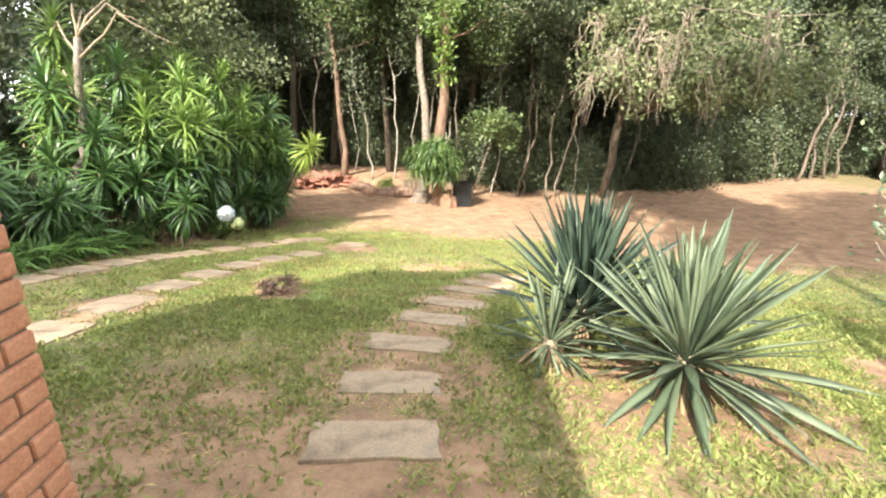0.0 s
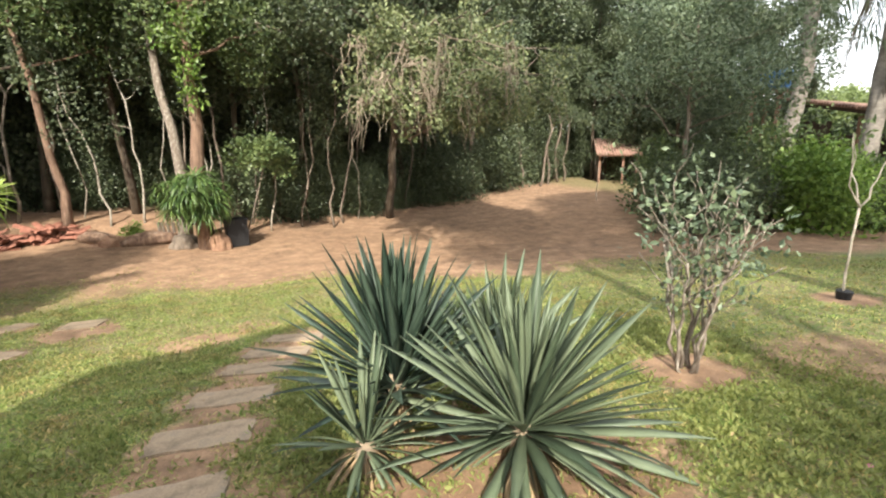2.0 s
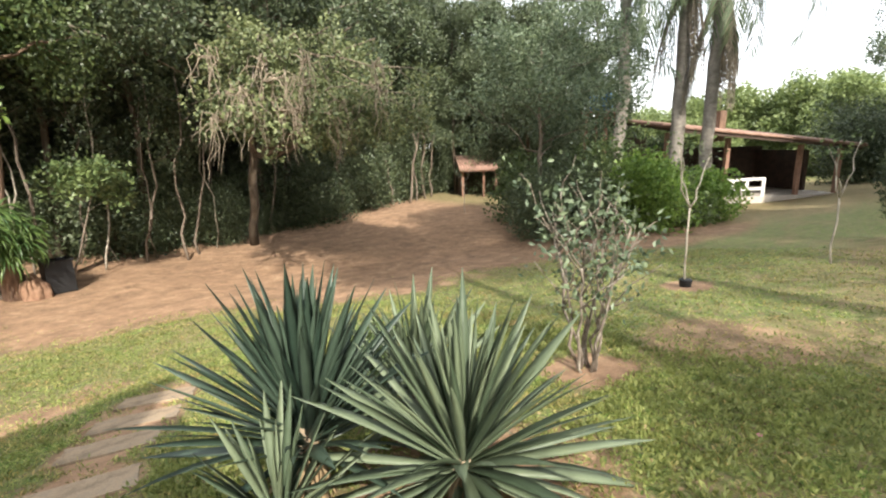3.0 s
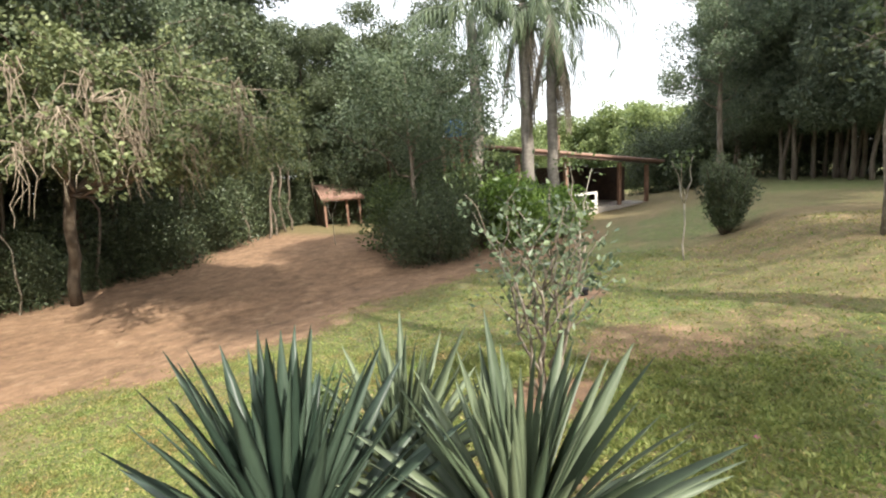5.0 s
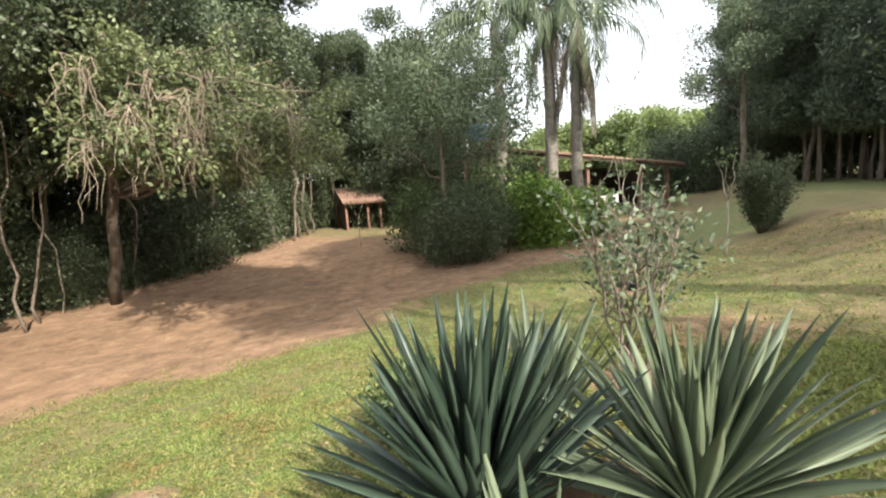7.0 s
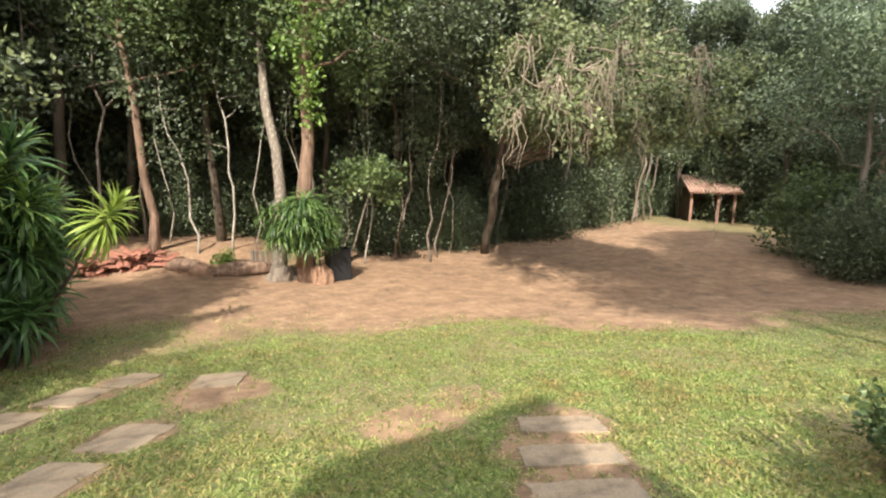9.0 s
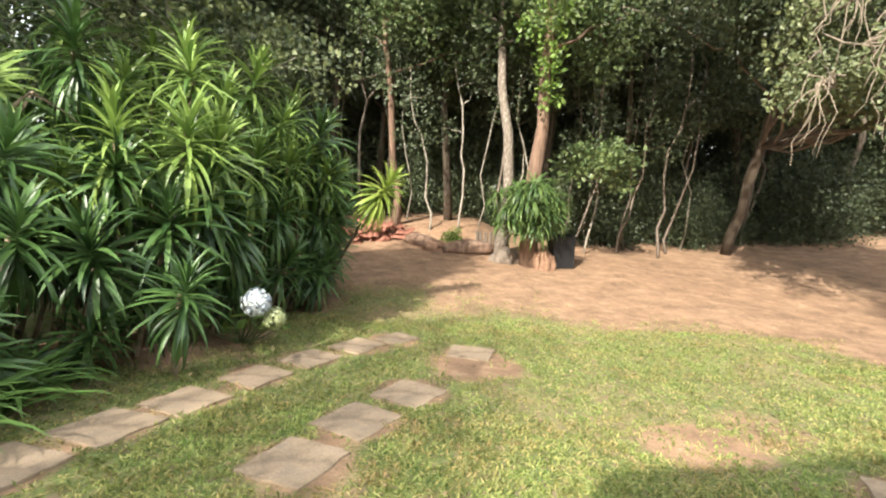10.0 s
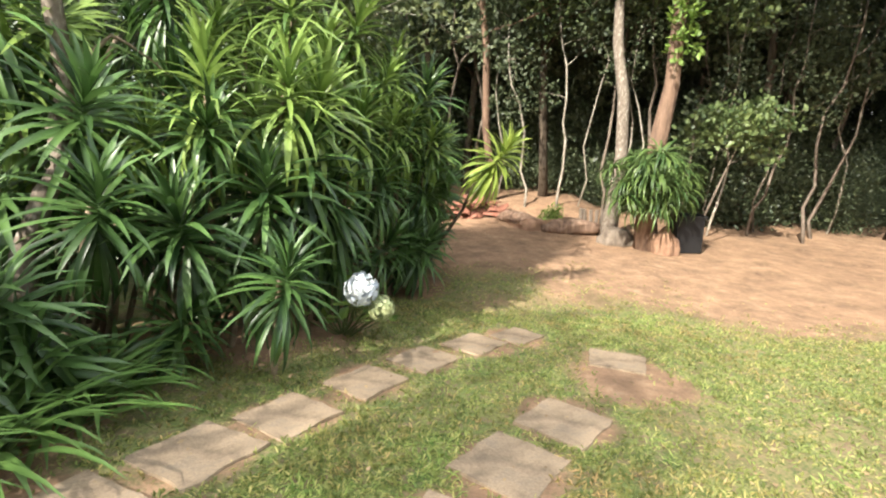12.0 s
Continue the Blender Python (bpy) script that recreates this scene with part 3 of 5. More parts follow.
# the forest edge
tree("forest_tree", spot(0.1, 13.7), 9.5, 0.17, "leaning red-barked tree with peeling bark", "tree", BARK_RED, LEAF_MID, 21, 0.45, 2.6, 9, 400, 0.12, 0.035, 0.8, (0.03, 0.0))
tree("forest_tree", spot(-0.45, 14.9), 9.5, 0.15, "pale lichen-spotted forest tree", "tree", BARK_LICHEN, LEAF_MID, 22, 0.5, 2.4, 9, 380, 0.12, 0.035, 0.6, (-0.03, 0.03))
tree("forest_tree", spot(-3.25, 16.4), 9.0, 0.105, "slender red-brown forest tree", "tree", BARK_RED, LEAF_MID, 23, 0.45, 2.4, 9, 380, 0.12, 0.035, 0.8, (-0.01, 0.0))
tree("forest_tree", spot(8.3, 18.2), 9.5, 0.14, "dark-trunked broad forest tree", "tree", BARK_DARK, LEAF_DARK, 24, 0.4, 3.4, 12, 420, 0.12, 0.035, 0.9, (0.0, 0.0))
# dark bark and leaf tones carry part of the wood's deep shade
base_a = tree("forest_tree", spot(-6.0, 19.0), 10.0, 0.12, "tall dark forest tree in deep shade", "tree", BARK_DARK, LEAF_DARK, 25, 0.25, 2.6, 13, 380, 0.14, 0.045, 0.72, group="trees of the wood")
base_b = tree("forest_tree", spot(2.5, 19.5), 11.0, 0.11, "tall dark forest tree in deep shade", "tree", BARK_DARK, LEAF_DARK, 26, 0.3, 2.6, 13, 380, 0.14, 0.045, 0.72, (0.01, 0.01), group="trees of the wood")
rng = random.Random(77)
for i in range(30):
    x = -16 + 36 * (i + rng.uniform(0.1, 0.9)) / 30
    y = 20.5 + rng.uniform(0, 9) - (0.35 * max(0, -6 - x) * 2) + 0.1 * max(0, x - 8)
    s = rng.uniform(0.85, 1.2)
    copy_thing(rng.choice((base_a, base_b)), pose(*spot(x, y), 0, 0, rng.uniform(0, 360)) @ Matrix.Diagonal((s, s, s, 1)))
for x, y in ((-5.2, 17.4), (-4.1, 18.8), (-1.7, 17.8), (1.2, 18.2), (3.2, 17.3), (4.6, 18.6), (7.6, 18.2), (9.2, 18.9), (11.0, 20.0)):
    s = rng.uniform(0.85, 1.05)
    copy_thing(rng.choice((base_a, base_b)), pose(*spot(x, y), 0, 0, rng.uniform(0, 360)) @ Matrix.Diagonal((s, s, s * 1.1, 1)))
for x, y, s in ((13.0, 20.8, 1.3), (15.4, 21.8, 1.35), (17.6, 23.5, 1.4)):
    copy_thing(base_b, pose(*spot(x, y), 0, 0, rng.uniform(0, 360)) @ Matrix.Diagonal((s, s, s, 1)))
for x, y in ((-11, 12), (-9, 14.5), (-8.5, 17)):
    s = rng.uniform(0.8, 1.1)
    copy_thing(rng.choice((base_a, base_b)), pose(*spot(x, y), 0, 0, rng.uniform(0, 360)) @ Matrix.Diagonal((s, s, s, 1)))


def pole_tree(at, tall, r, lean, bark, seed, label="thin crooked pale sapling trunk at the wood's edge"):
    rng, gen = random.Random(seed), np.random.default_rng(seed)
    t = thing("sapling_trunk", at, label, "sapling", "saplings of the wood")
    r *= 0.75
    line = limb(rng, (0, 0, -0.1), (lean[0] * tall, lean[1] * tall, tall), r, r * 0.4, 9, 0.07)
    tips, twigs = [], []
    for k in (5, 6, 7, 8, 9):
        s = np.array(line[k][0])
        e = s + np.array([rng.uniform(-0.8, 0.8), rng.uniform(-0.8, 0.8), rng.uniform(0, 0.8)])
        twigs.append(limb(rng, s, e, r * 0.35, r * 0.1, 4, 0.15))
        tips.append(tuple(e))
    place("trunk", tubes("trunk", [line] + twigs, bark, 6, rng, 0.1), t)
    place("crown", quads("crown", leaf_quads(gen, tips, 0.5, 160, 0.1, 0.03), LEAF_DARK), t)


for i, (x, y, tall, r, lx, mat) in enumerate(((-2.25, 16.3, 4.5, 0.05, -0.12, BARK_PALE), (-1.45, 16.4, 5, 0.05, -0.03, BARK_PALE), (1.9, 15.6, 4.5, 0.04, 0.05, BARK_PALE),
        (3.85, 15.4, 5, 0.055, 0.06, BARK_GREY), (2.9, 15.9, 5, 0.05, 0.12, BARK_GREY), (4.3, 15.9, 5, 0.05, 0.1, BARK_GREY), (-4.4, 17, 6, 0.07, 0.03, BARK_GREY), (-3.6, 18, 6, 0.07, -0.02, BARK_GREY),
        (-0.2, 17, 6, 0.06, 0.03, BARK_GREY), (0.9, 16.8, 6, 0.07, -0.04, BARK_GREY), (5.2, 17.5, 6, 0.08, 0.05, BARK_GREY), (7.4, 17.5, 6, 0.07, -0.03, BARK_GREY),
        (8.6, 18.5, 6, 0.07, 0.1, BARK_GREY), (9.8, 19, 6, 0.08, 0.08, BARK_GREY), (11, 19.5, 6, 0.09, -0.1, BARK_GREY), (12.2, 20.5, 6, 0.08, 0.2, BARK_GREY), (13.2, 20, 6, 0.09, -0.15, BARK_GREY),
        (-3.0, 17.3, 6, 0.03, 0.05, BARK_PALE), (-0.9, 16.6, 6.5, 0.028, 0.02, BARK_PALE), (0.5, 15.6, 6, 0.03, -0.05, BARK_PALE), (1.5, 16.9, 6, 0.035, 0.07, BARK_GREY), (2.4, 16.6, 5.5, 0.03, -0.06, BARK_PALE),
        (3.3, 16.4, 6, 0.03, 0.03, BARK_GREY), (5.0, 16.6, 5.5, 0.035, -0.05, BARK_PALE), (-5.4, 16.5, 6.5, 0.035, 0.04, BARK_GREY), (-4.9, 17.8, 6.5, 0.03, -0.03, BARK_PALE), (0.2, 17.8, 6.5, 0.04, 0.04, BARK_PALE))):
    pole_tree(spot(x, y), tall, r, (lx, 0.0), mat, 500 + i)

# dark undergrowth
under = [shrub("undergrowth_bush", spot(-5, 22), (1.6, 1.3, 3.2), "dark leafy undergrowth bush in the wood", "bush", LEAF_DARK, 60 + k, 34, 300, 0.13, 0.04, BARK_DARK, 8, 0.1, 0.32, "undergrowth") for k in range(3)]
for k in (1, 2):
    under[k].matrix_basis = pose(*spot(-1.5 + 3.4 * k, 22.0))
rng = random.Random(8)
for i in range(26):
    x = -12 + 28 * i / 25 + rng.uniform(-0.4, 0.4)
    y = 21.5 + rng.uniform(-0.6, 2.0) + 0.22 * max(0, x - 9)
    s = rng.uniform(0.8, 1.35)
    copy_thing(under[i % 3], pose(*spot(x, y), 0, 0, rng.uniform(0, 360)) @ Matrix.Diagonal((s, s, s, 1)))
for i in range(17):
    x = 0.6 + 0.72 * i + rng.uniform(-0.2, 0.2)
    s = rng.uniform(0.35, 0.95)
    copy_thing(under[i % 3], pose(*spot(x, 18.0 + rng.uniform(-1.0, 0.8) + 0.12 * max(0, x - 7)), 0, 0, rng.uniform(0, 360)) @ Matrix.Diagonal((s, s, s, 1)))
for x in (-6.5, -5.2, -4.0, -2.9, -1.7, -0.6, 0.5):
    copy_thing(under[rng.randint(0, 2)], pose(*spot(x, 20.8 + rng.uniform(-0.3, 0.3)), 0, 0, rng.uniform(0, 360)) @ Matrix.Diagonal((1.2, 1.2, 1.3, 1)))
for x in (-6.3, -5.4, -4.7, -3.3, -2.6, -1.0, -0.2):
    s = rng.uniform(0.5, 0.75)
    copy_thing(under[rng.randint(0, 2)], pose(*spot(x, 19.4 + rng.uniform(-0.4, 0.5)), 0, 0, rng.uniform(0, 360)) @ Matrix.Diagonal((s, s, s, 1)))
for x, y in ((12.5, 20.5), (14.0, 20.8), (15.8, 20.6), (21.8, 18.4), (23, 17), (24.5, 15), (22.5, 13.5), (26, 13), (27, 11)):
    s = rng.uniform(0.9, 1.3)
    copy_thing(under[rng.randint(0, 2)], pose(*spot(x, y), 0, 0, rng.uniform(0, 360)) @ Matrix.Diagonal((s, s, s, 1)))
for i in range(14):
    s = rng.uniform(1.0, 1.4)
    copy_thing(under[i % 3], pose(*spot(35 - i * 0.9, 3.5 - i * 1.3), 0, 0, rng.uniform(0, 360)) @ Matrix.Diagonal((s, s, s, 1)))
for x, y in ((13.5, 22), (16, 22.5), (18.5, 21.5), (20.5, 20.5), (23, 19), (25.5, 16.5), (21.5, 15.8), (24, 13.6)):
    s = rng.uniform(0.8, 1.0)
    copy_thing(base_b, pose(*spot(x, y), 0, 0, rng.uniform(0, 360)) @ Matrix.Diagonal((s, s, s, 1)))
for x, y in ((-7.5, 13), (-7.6, 15.2), (-7.2, 17.2), (-8.2, 11), (-9, 8.5), (-8.6, 6), (-9.2, 4), (-9.5, 2)):
    s = rng.uniform(0.8, 1.2)
    copy_thing(under[rng.randint(0, 2)], pose(*spot(x, y), 0, 0, rng.uniform(0, 360)) @ Matrix.Diagonal((s, s, s, 1)))


# the weeping tree with dry twigs that hangs over the earth
def weeping_tree():
    rng, gen = random.Random(31), np.random.default_rng(31)
    bx, by = 6.1, 16.2
    bz = lie(bx, by)
    t = thing("weeping_tree", (bx, by, bz), "olive-leaved tree with drooping dry tan twigs", "tree")
    trunk = limb(rng, (0, 0, -0.2), (-0.3, -2.2, 6.4), 0.16, 0.08, 8, 0.03)
    place("trunk", tubes("trunk", [trunk], BARK_DARK, 9, rng, 0.12), t)
    lines, dry, front, back = [], [], [], []
    for i in range(80):
        a = np.array(trunk[rng.randint(4, 8)][0])
        near = i < 48
        if near:
            b = np.array((rng.uniform(3.3, 7.6) - bx, rng.uniform(9.3, 11.2) - by, rng.uniform(2.05, 2.9) + (1.2 if i % 5 == 0 else 0) - bz))
        else:
            b = np.array((rng.uniform(1.8, 9.0) - bx, rng.uniform(10.6, 15.0) - by, rng.uniform(3.6, 7.8) - bz))
        line = limb(rng, a, b, 0.04, 0.014, 6, 0.1)
        lines.append(line)
        for _ in range(7):
            st = np.array(line[rng.randint(4 if near else 2, 6)][0])
            e = st + np.array([rng.uniform(-0.6, 0.6), rng.uniform(-0.7, 0.4), rng.uniform(-0.65, 0.2 if near else 0.5)])
            lines.append(limb(rng, st, e, 0.010, 0.004, 5, 0.16))
            (front if near else back).extend([tuple(e), tuple((st + e) / 2)])
    for k in range(17):
        node = np.array((3.1 + 3.3 * k / 16 + rng.uniform(-0.25, 0.25) - bx, rng.uniform(8.9, 10.0) - by, rng.uniform(1.95, 3.2) - bz))
        dry.append(limb(rng, trunk[7][0], node, 0.03, 0.012, 6, 0.08))
        side = rng.uniform(2.6, 6.6)
        for _ in range(9):
            az, q, drop = side + rng.uniform(-0.7, 0.7), rng.uniform(0.2, 0.7), rng.uniform(0.35, 1.1)
            mid = node + np.array((math.cos(az) * q * 0.6, math.sin(az) * q * 0.5, rng.uniform(-0.05, 0.2)))
            end = node + np.array((math.cos(az) * q, math.sin(az) * q * 0.8, -drop))
            dry.append(limb(rng, node, mid, 0.013, 0.010, 3, 0.22) + limb(rng, mid, end, 0.010, 0.004, 5, 0.2)[1:])
    place("branchwork", tubes("branchwork", lines, BARK_GREY, 5), t)
    tagged(place("dry_twig_spray", tubes("dry_twig_spray", dry, TWIG_DRY, 5), t), "bare tan drooping twigs", kind="stuff")
    # one crown in two leaf colours: lighter for sunlit front, darker for shaded back
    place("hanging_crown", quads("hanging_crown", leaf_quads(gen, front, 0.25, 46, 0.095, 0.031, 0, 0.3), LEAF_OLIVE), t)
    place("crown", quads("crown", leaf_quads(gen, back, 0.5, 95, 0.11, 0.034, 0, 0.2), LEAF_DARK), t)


weeping_tree()

# the grey-green tree and bushes by the lawn
tree("grey_green_tree", spot(11.9, 8.9), 5.6, 0.09, "grey-green multi-limbed tree over a dark bush", "tree", BARK_GREY, LEAF_GREY, 41, 0.42, 2.2, 16, 230, 0.10, 0.028, 0.5)
tree("grey_green_tree", spot(10.4, 17.6), 9.5, 0.10, "grey-green tree leaning from the wood's edge", "tree", BARK_GREY, LEAF_GREY, 42, 0.42, 2.4, 14, 190, 0.10, 0.028, 0.5)
shrub("dark_bush", spot(12.0, 8.3), (1.5, 1.4, 2.1), "dense dark bush with pale splayed stems", "bush", LEAF_DARK, 43, 60, 420, 0.08, 0.022, BARK_PALE, 14, 0.12, 0.3)
for i, (x, y, w, hh, mat, lab) in enumerate(((14.5, 6.6, 1.0, 1.9, LEAF_BRIGHT, "yellow-green bush by the palms"), (16.0, 6.8, 1.3, 1.7, LEAF_MID, "leafy green bush by the veranda"), (17.2, 5.9, 1.2, 1.5, LEAF_BRIGHT, "broad-leaved bright bush by the veranda"),
        (15.2, 8.2, 1.5, 2.6, LEAF_MID, "tall green bush under the palms"), (18.3, 7.3, 1.2, 1.7, LEAF_MID, "green bush against the veranda"), (13.6, 10.4, 1.3, 2.2, LEAF_MID, "green bush at the path's end"))):
    shrub("garden_bush", spot(x, y), (w, w, hh), lab, "bush", mat, 80 + i, 26, 260, 0.14, 0.04, BARK_GREY, 6, 0.1, 0.34)


def plume_shrub(at, tall, label, seed):
    """Feathery upswept branches that fan out from one foot."""
    rng, gen = random.Random(seed), np.random.default_rng(seed)
    s = thing("conifer_shrub", at, label, "shrub")
    lines, tips = [], []
    for i in range(40):
        az, out = i * 2.4, 0.62 * math.sqrt((i + 0.5) / 40)
        top = tall * rng.uniform(0.6, 1.0) * (1.05 - 0.45 * out)
        line = limb(rng, (math.cos(az) * 0.05, math.sin(az) * 0.05, -0.05), (math.cos(az) * out, math.sin(az) * out, top), 0.022, 0.005, 8, 0.05)
        lines.append(line)
        for k in range(2, 9):
            tips += [line[k][0]] * (2 if k < 7 else 1)
    place("stemwork", tubes("stemwork", lines, BARK_DARK, 5), s)
    place("foliage", quads("foliage", leaf_quads(gen, tips, 0.115, 34, 0.085, 0.012, 1.3), LEAF_DARK), s)


plume_shrub(spot(12.0, 0.87), 1.95, "dark feathery conifer shrub on the lawn", 90)


# the pale-stemmed shrub beside the yuccas
def pale_shrub():
    rng, gen = random.Random(51), np.random.default_rng(51)
    s = thing("pale_stemmed_shrub", spot(3.35, 2.7), "slender shrub with pale lichen-mottled stems and sparse leaves", "shrub")
    lines, tips = [], []
    for i in range(8):
        az, q = i * 0.8, rng.uniform(0.12, 0.34)
        a = (math.cos(az) * 0.06, math.sin(az) * 0.06, -0.05)
        b = (math.cos(az) * q, math.sin(az) * q, rng.uniform(0.9, 1.25))
        line = limb(rng, a, b, 0.017, 0.008, 8, 0.09)
        lines.append(line)
        for _ in range(6):
            st = np.array(line[rng.randint(4, 8)][0])
            e = st + np.array([rng.uniform(-0.42, 0.42), rng.uniform(-0.42, 0.42), rng.uniform(0.15, 0.7)])
            lines.append(limb(rng, st, e, 0.008, 0.003, 5, 0.14))
            tips += [tuple(e), tuple(st * 0.4 + e * 0.6)]
    place("stemwork", tubes("stemwork", lines, BARK_LICHEN, 6, rng, 0.15), s, label="pale mottled stems")
    place("foliage", quads("foliage", leaf_quads(gen, tips, 0.17, 10, 0.062, 0.018), LEAF_GREY), s)


pale_shrub()


def young_tree(at, tall, label, seed, pot):
    rng, gen = random.Random(seed), np.random.default_rng(seed)
    s = thing("young_tree", at, label, "sapling", "young trees on the lawn")
    fork = (rng.uniform(-0.05, 0.05), 0.03, tall * 0.55)
    lines = [limb(rng, (0, 0, -0.05), fork, 0.017, 0.013, 6, 0.04)]
    tips = []
    for dx, dy in ((-0.35, 0.1), (0.28, -0.1), (0.05, 0.25)):
        e = (dx * 1.0, dy, tall * rng.uniform(0.9, 1.05))
        lines.append(limb(rng, fork, e, 0.013, 0.005, 6, 0.1))
        tips.append(e)
    place("stem", tubes("stem", lines, BARK_PALE, 6), s)
    place("foliage", quads("foliage", leaf_quads(gen, tips, 0.2, 26, 0.07, 0.02), LEAF_MID), s)
    if pot:
        bm = bmesh.new()
        bmesh.ops.create_cone(bm, cap_ends=True, segments=16, radius1=0.075, radius2=0.09, depth=0.12, matrix=pose(0, 0, 0.05))
        part("collar", bm, PLASTIC, s, "black plastic collar round the foot")


young_tree(spot(7.0, 3.1), 2.1, "thin forked sapling with a black collar at its foot", 61, True)
young_tree(spot(9.3, 1.7), 1.9, "thin pale sapling standing on the lawn", 62, False)

young_tree(spot(13.7, 13.6), 1.8, "thin sapling on the grass before the hut", 63, False)


# ---- palms ----
def palm(at, tall, r, seed, skirt):
    rng = random.Random(seed)
    p = thing("palm_tree", at, "tall grey-trunked palm with a skirt of dead fronds", "palm", "palms by the veranda")
    place("trunk", tubes("trunk", [limb(rng, (0, 0, -0.2), (0.1, 0.1, tall), r * 1.1, r * 0.8, 12, 0.015)], PALM_BARK, 12, rng, 0.06), p)

    def frond(name, az, rise, L, droop, mat, leaflet):
        q, e, side = np.array([0.1, 0.1, tall]), rise, np.array([-math.sin(az), math.cos(az), 0])
        spine, F4 = [], []
        n = 22
        for i in range(n + 1):
            f = i / n
            d = np.array([math.cos(az) * math.cos(e), math.sin(az) * math.cos(e), math.sin(e)])
            spine.append((tuple(q), 0.03 * (1 - f) + 0.004))
            if i > 2:
                for sg in (-1, 1):
                    for _ in range(4):
                        tip = q + (side * sg * 0.55 + d * 0.45 + np.array([0, 0, -0.75 + rng.uniform(-0.2, 0.3)])) * leaflet * (1.1 - 0.6 * f) * rng.uniform(0.8, 1.1)
                        w = d * (0.03 if leaflet > 0.5 else 0.06)
                        F4.append((q - w, (q + tip) / 2 - w + np.array([0, 0, 0.08]), tip, (q + tip) / 2 + w + np.array([0, 0, 0.08])))
            q = q + d * L / n
            e -= droop / n * (0.6 + f)
        fr = place(name, tubes(name, [spine], mat, 5), p)
        place("leaf_blade", quads("leaf_blade", np.array(F4), mat), fr)

    for i in range(15):
        frond("frond", i * 2.4 + rng.uniform(-0.2, 0.2), 1.2 - 0.09 * i, 4.6 * rng.uniform(0.85, 1.1), 2.5, LEAF_GREY, 1.05)
    for i in range(skirt):
        frond("dead_frond", i * 2.1 + rng.uniform(-0.3, 0.3), -1.22, 4.3 * rng.uniform(0.75, 1.1), 0.3, FROND_DRY, 0.42)


palm(spot(17.9, 9.2), 8.6, 0.24, 1, 0)
palm(spot(18.3, 7.2), 8.8, 0.25, 2, 8)
palm(spot(18.6, 6.2), 8.2, 0.22, 3, 22)


# ---- veranda house ----
def veranda_house():
    base = -1.25
    h = thing("veranda_house", (20.0, 9.0, base), "low house with a sloping tiled roof and a dark open veranda", "house", turn=-35.5)
    L, fall = 9.8, 0.102
    box_part("floor", (L - 0.8, 5.0, 0.3), (L / 2 + 0.4, 2.5, 0.05), PLASTER, h, 0.01)
    box_part("back_wall", (L - 0.8, 0.2, 2.2), (L / 2 + 0.4, 4.6, 1.25), WOOD_DARK, h, 0.005)
    box_part("side_wall", (0.2, 3.0, 2.8), (1.0, 3.3, 1.55), WOOD_DARK, h, 0.005)
    box_part("end_wall", (0.2, 3.2, 2.0), (L - 0.3, 3.1, 1.15), WOOD_DARK, h, 0.005)
    bm = bmesh.new()
    c = [(x, y, 3.2 - fall * x + 0.12 * (y + 0.5)) for x, y in ((0.7, -0.5), (L + 0.4, -0.5), (L + 0.4, 5.4), (0.7, 5.4))]
    lo = [bm.verts.new(v) for v in c]
    hi = [bm.verts.new((v[0], v[1], v[2] + 0.12)) for v in c]
    bm.faces.new(lo[::-1])
    bm.faces.new(hi)
    for i in range(4):
        bm.faces.new((lo[i], lo[(i + 1) % 4], hi[(i + 1) % 4], hi[i])[::-1])
    roof = part("roof", bm, WOOD_DARK, h)
    tile = tubes("tile_course", [[((0.6, 0, 0.07 - fall * 1.3), 0.075), (((L - 0.2) / 2, 0, 0.07 - fall * ((L - 0.2) / 2 + 0.7)), 0.07), ((L + 0.5, 0, 0.07 - fall * (L + 1.2)), 0.075)]], TILE_RED, 8)
    for i in range(36):
        y = -0.52 + i * 5.9 / 35
        place("tile_course", tile, roof, pose(0, y, 3.33 + 0.7 * fall + 0.12 * (y + 0.5)))
    for x in (1.0, 3.9, 7.6, L - 0.1):
        top = 3.2 - fall * x
        box_part("post", (0.17, 0.17, top), (x, 0.1, top / 2), WOOD_POST, h)
    rail = box_part("railing", (2.0, 0.07, 0.12), (4.95, 0.1, 0.98), WHITE, h)
    box_part("rail", (2.0, 0.06, 0.12), (4.95, 0.1, 0.55), WHITE, rail)
    for x in (4.35, 5.05, 5.9):
        box_part("baluster", (0.16, 0.06, 0.95 if x > 5.5 else 0.36), (x, 0.1, 0.52 if x > 5.5 else 0.76), WHITE, rail)
    box_part("chimney", (0.34, 0.34, 1.5), (6.0, 3.2, 3.4), BARK_RED, h)


veranda_house()


def water_tank():
    t = thing("water_tank", (21.6, 11.9, lie(21.6, 11.9)), "blue plastic water tank on a timber stand", "water tank")
    for x, y in ((-0.5, -0.5), (0.5, -0.5), (-0.5, 0.5), (0.5, 0.5)):
        box_part("leg", (0.14, 0.14, 4.3), (x, y, 2.05), WOOD_POST, t)
    box_part("platform", (1.4, 1.4, 0.1), (0, 0, 4.25), WOOD_POST, t)
    bm = bmesh.new()
    bmesh.ops.create_cone(bm, cap_ends=True, segments=24, radius1=0.5, radius2=0.58, depth=0.7, matrix=pose(0, 0, 4.65))
    tank = part("tank", bm, BLUE, t)
    bm = bmesh.new()
    bmesh.ops.create_cone(bm, cap_ends=True, segments=24, radius1=0.62, radius2=0.4, depth=0.14, matrix=pose(0, 0, 5.06))
    part("lid", bm, BLUE, tank)


water_tank()


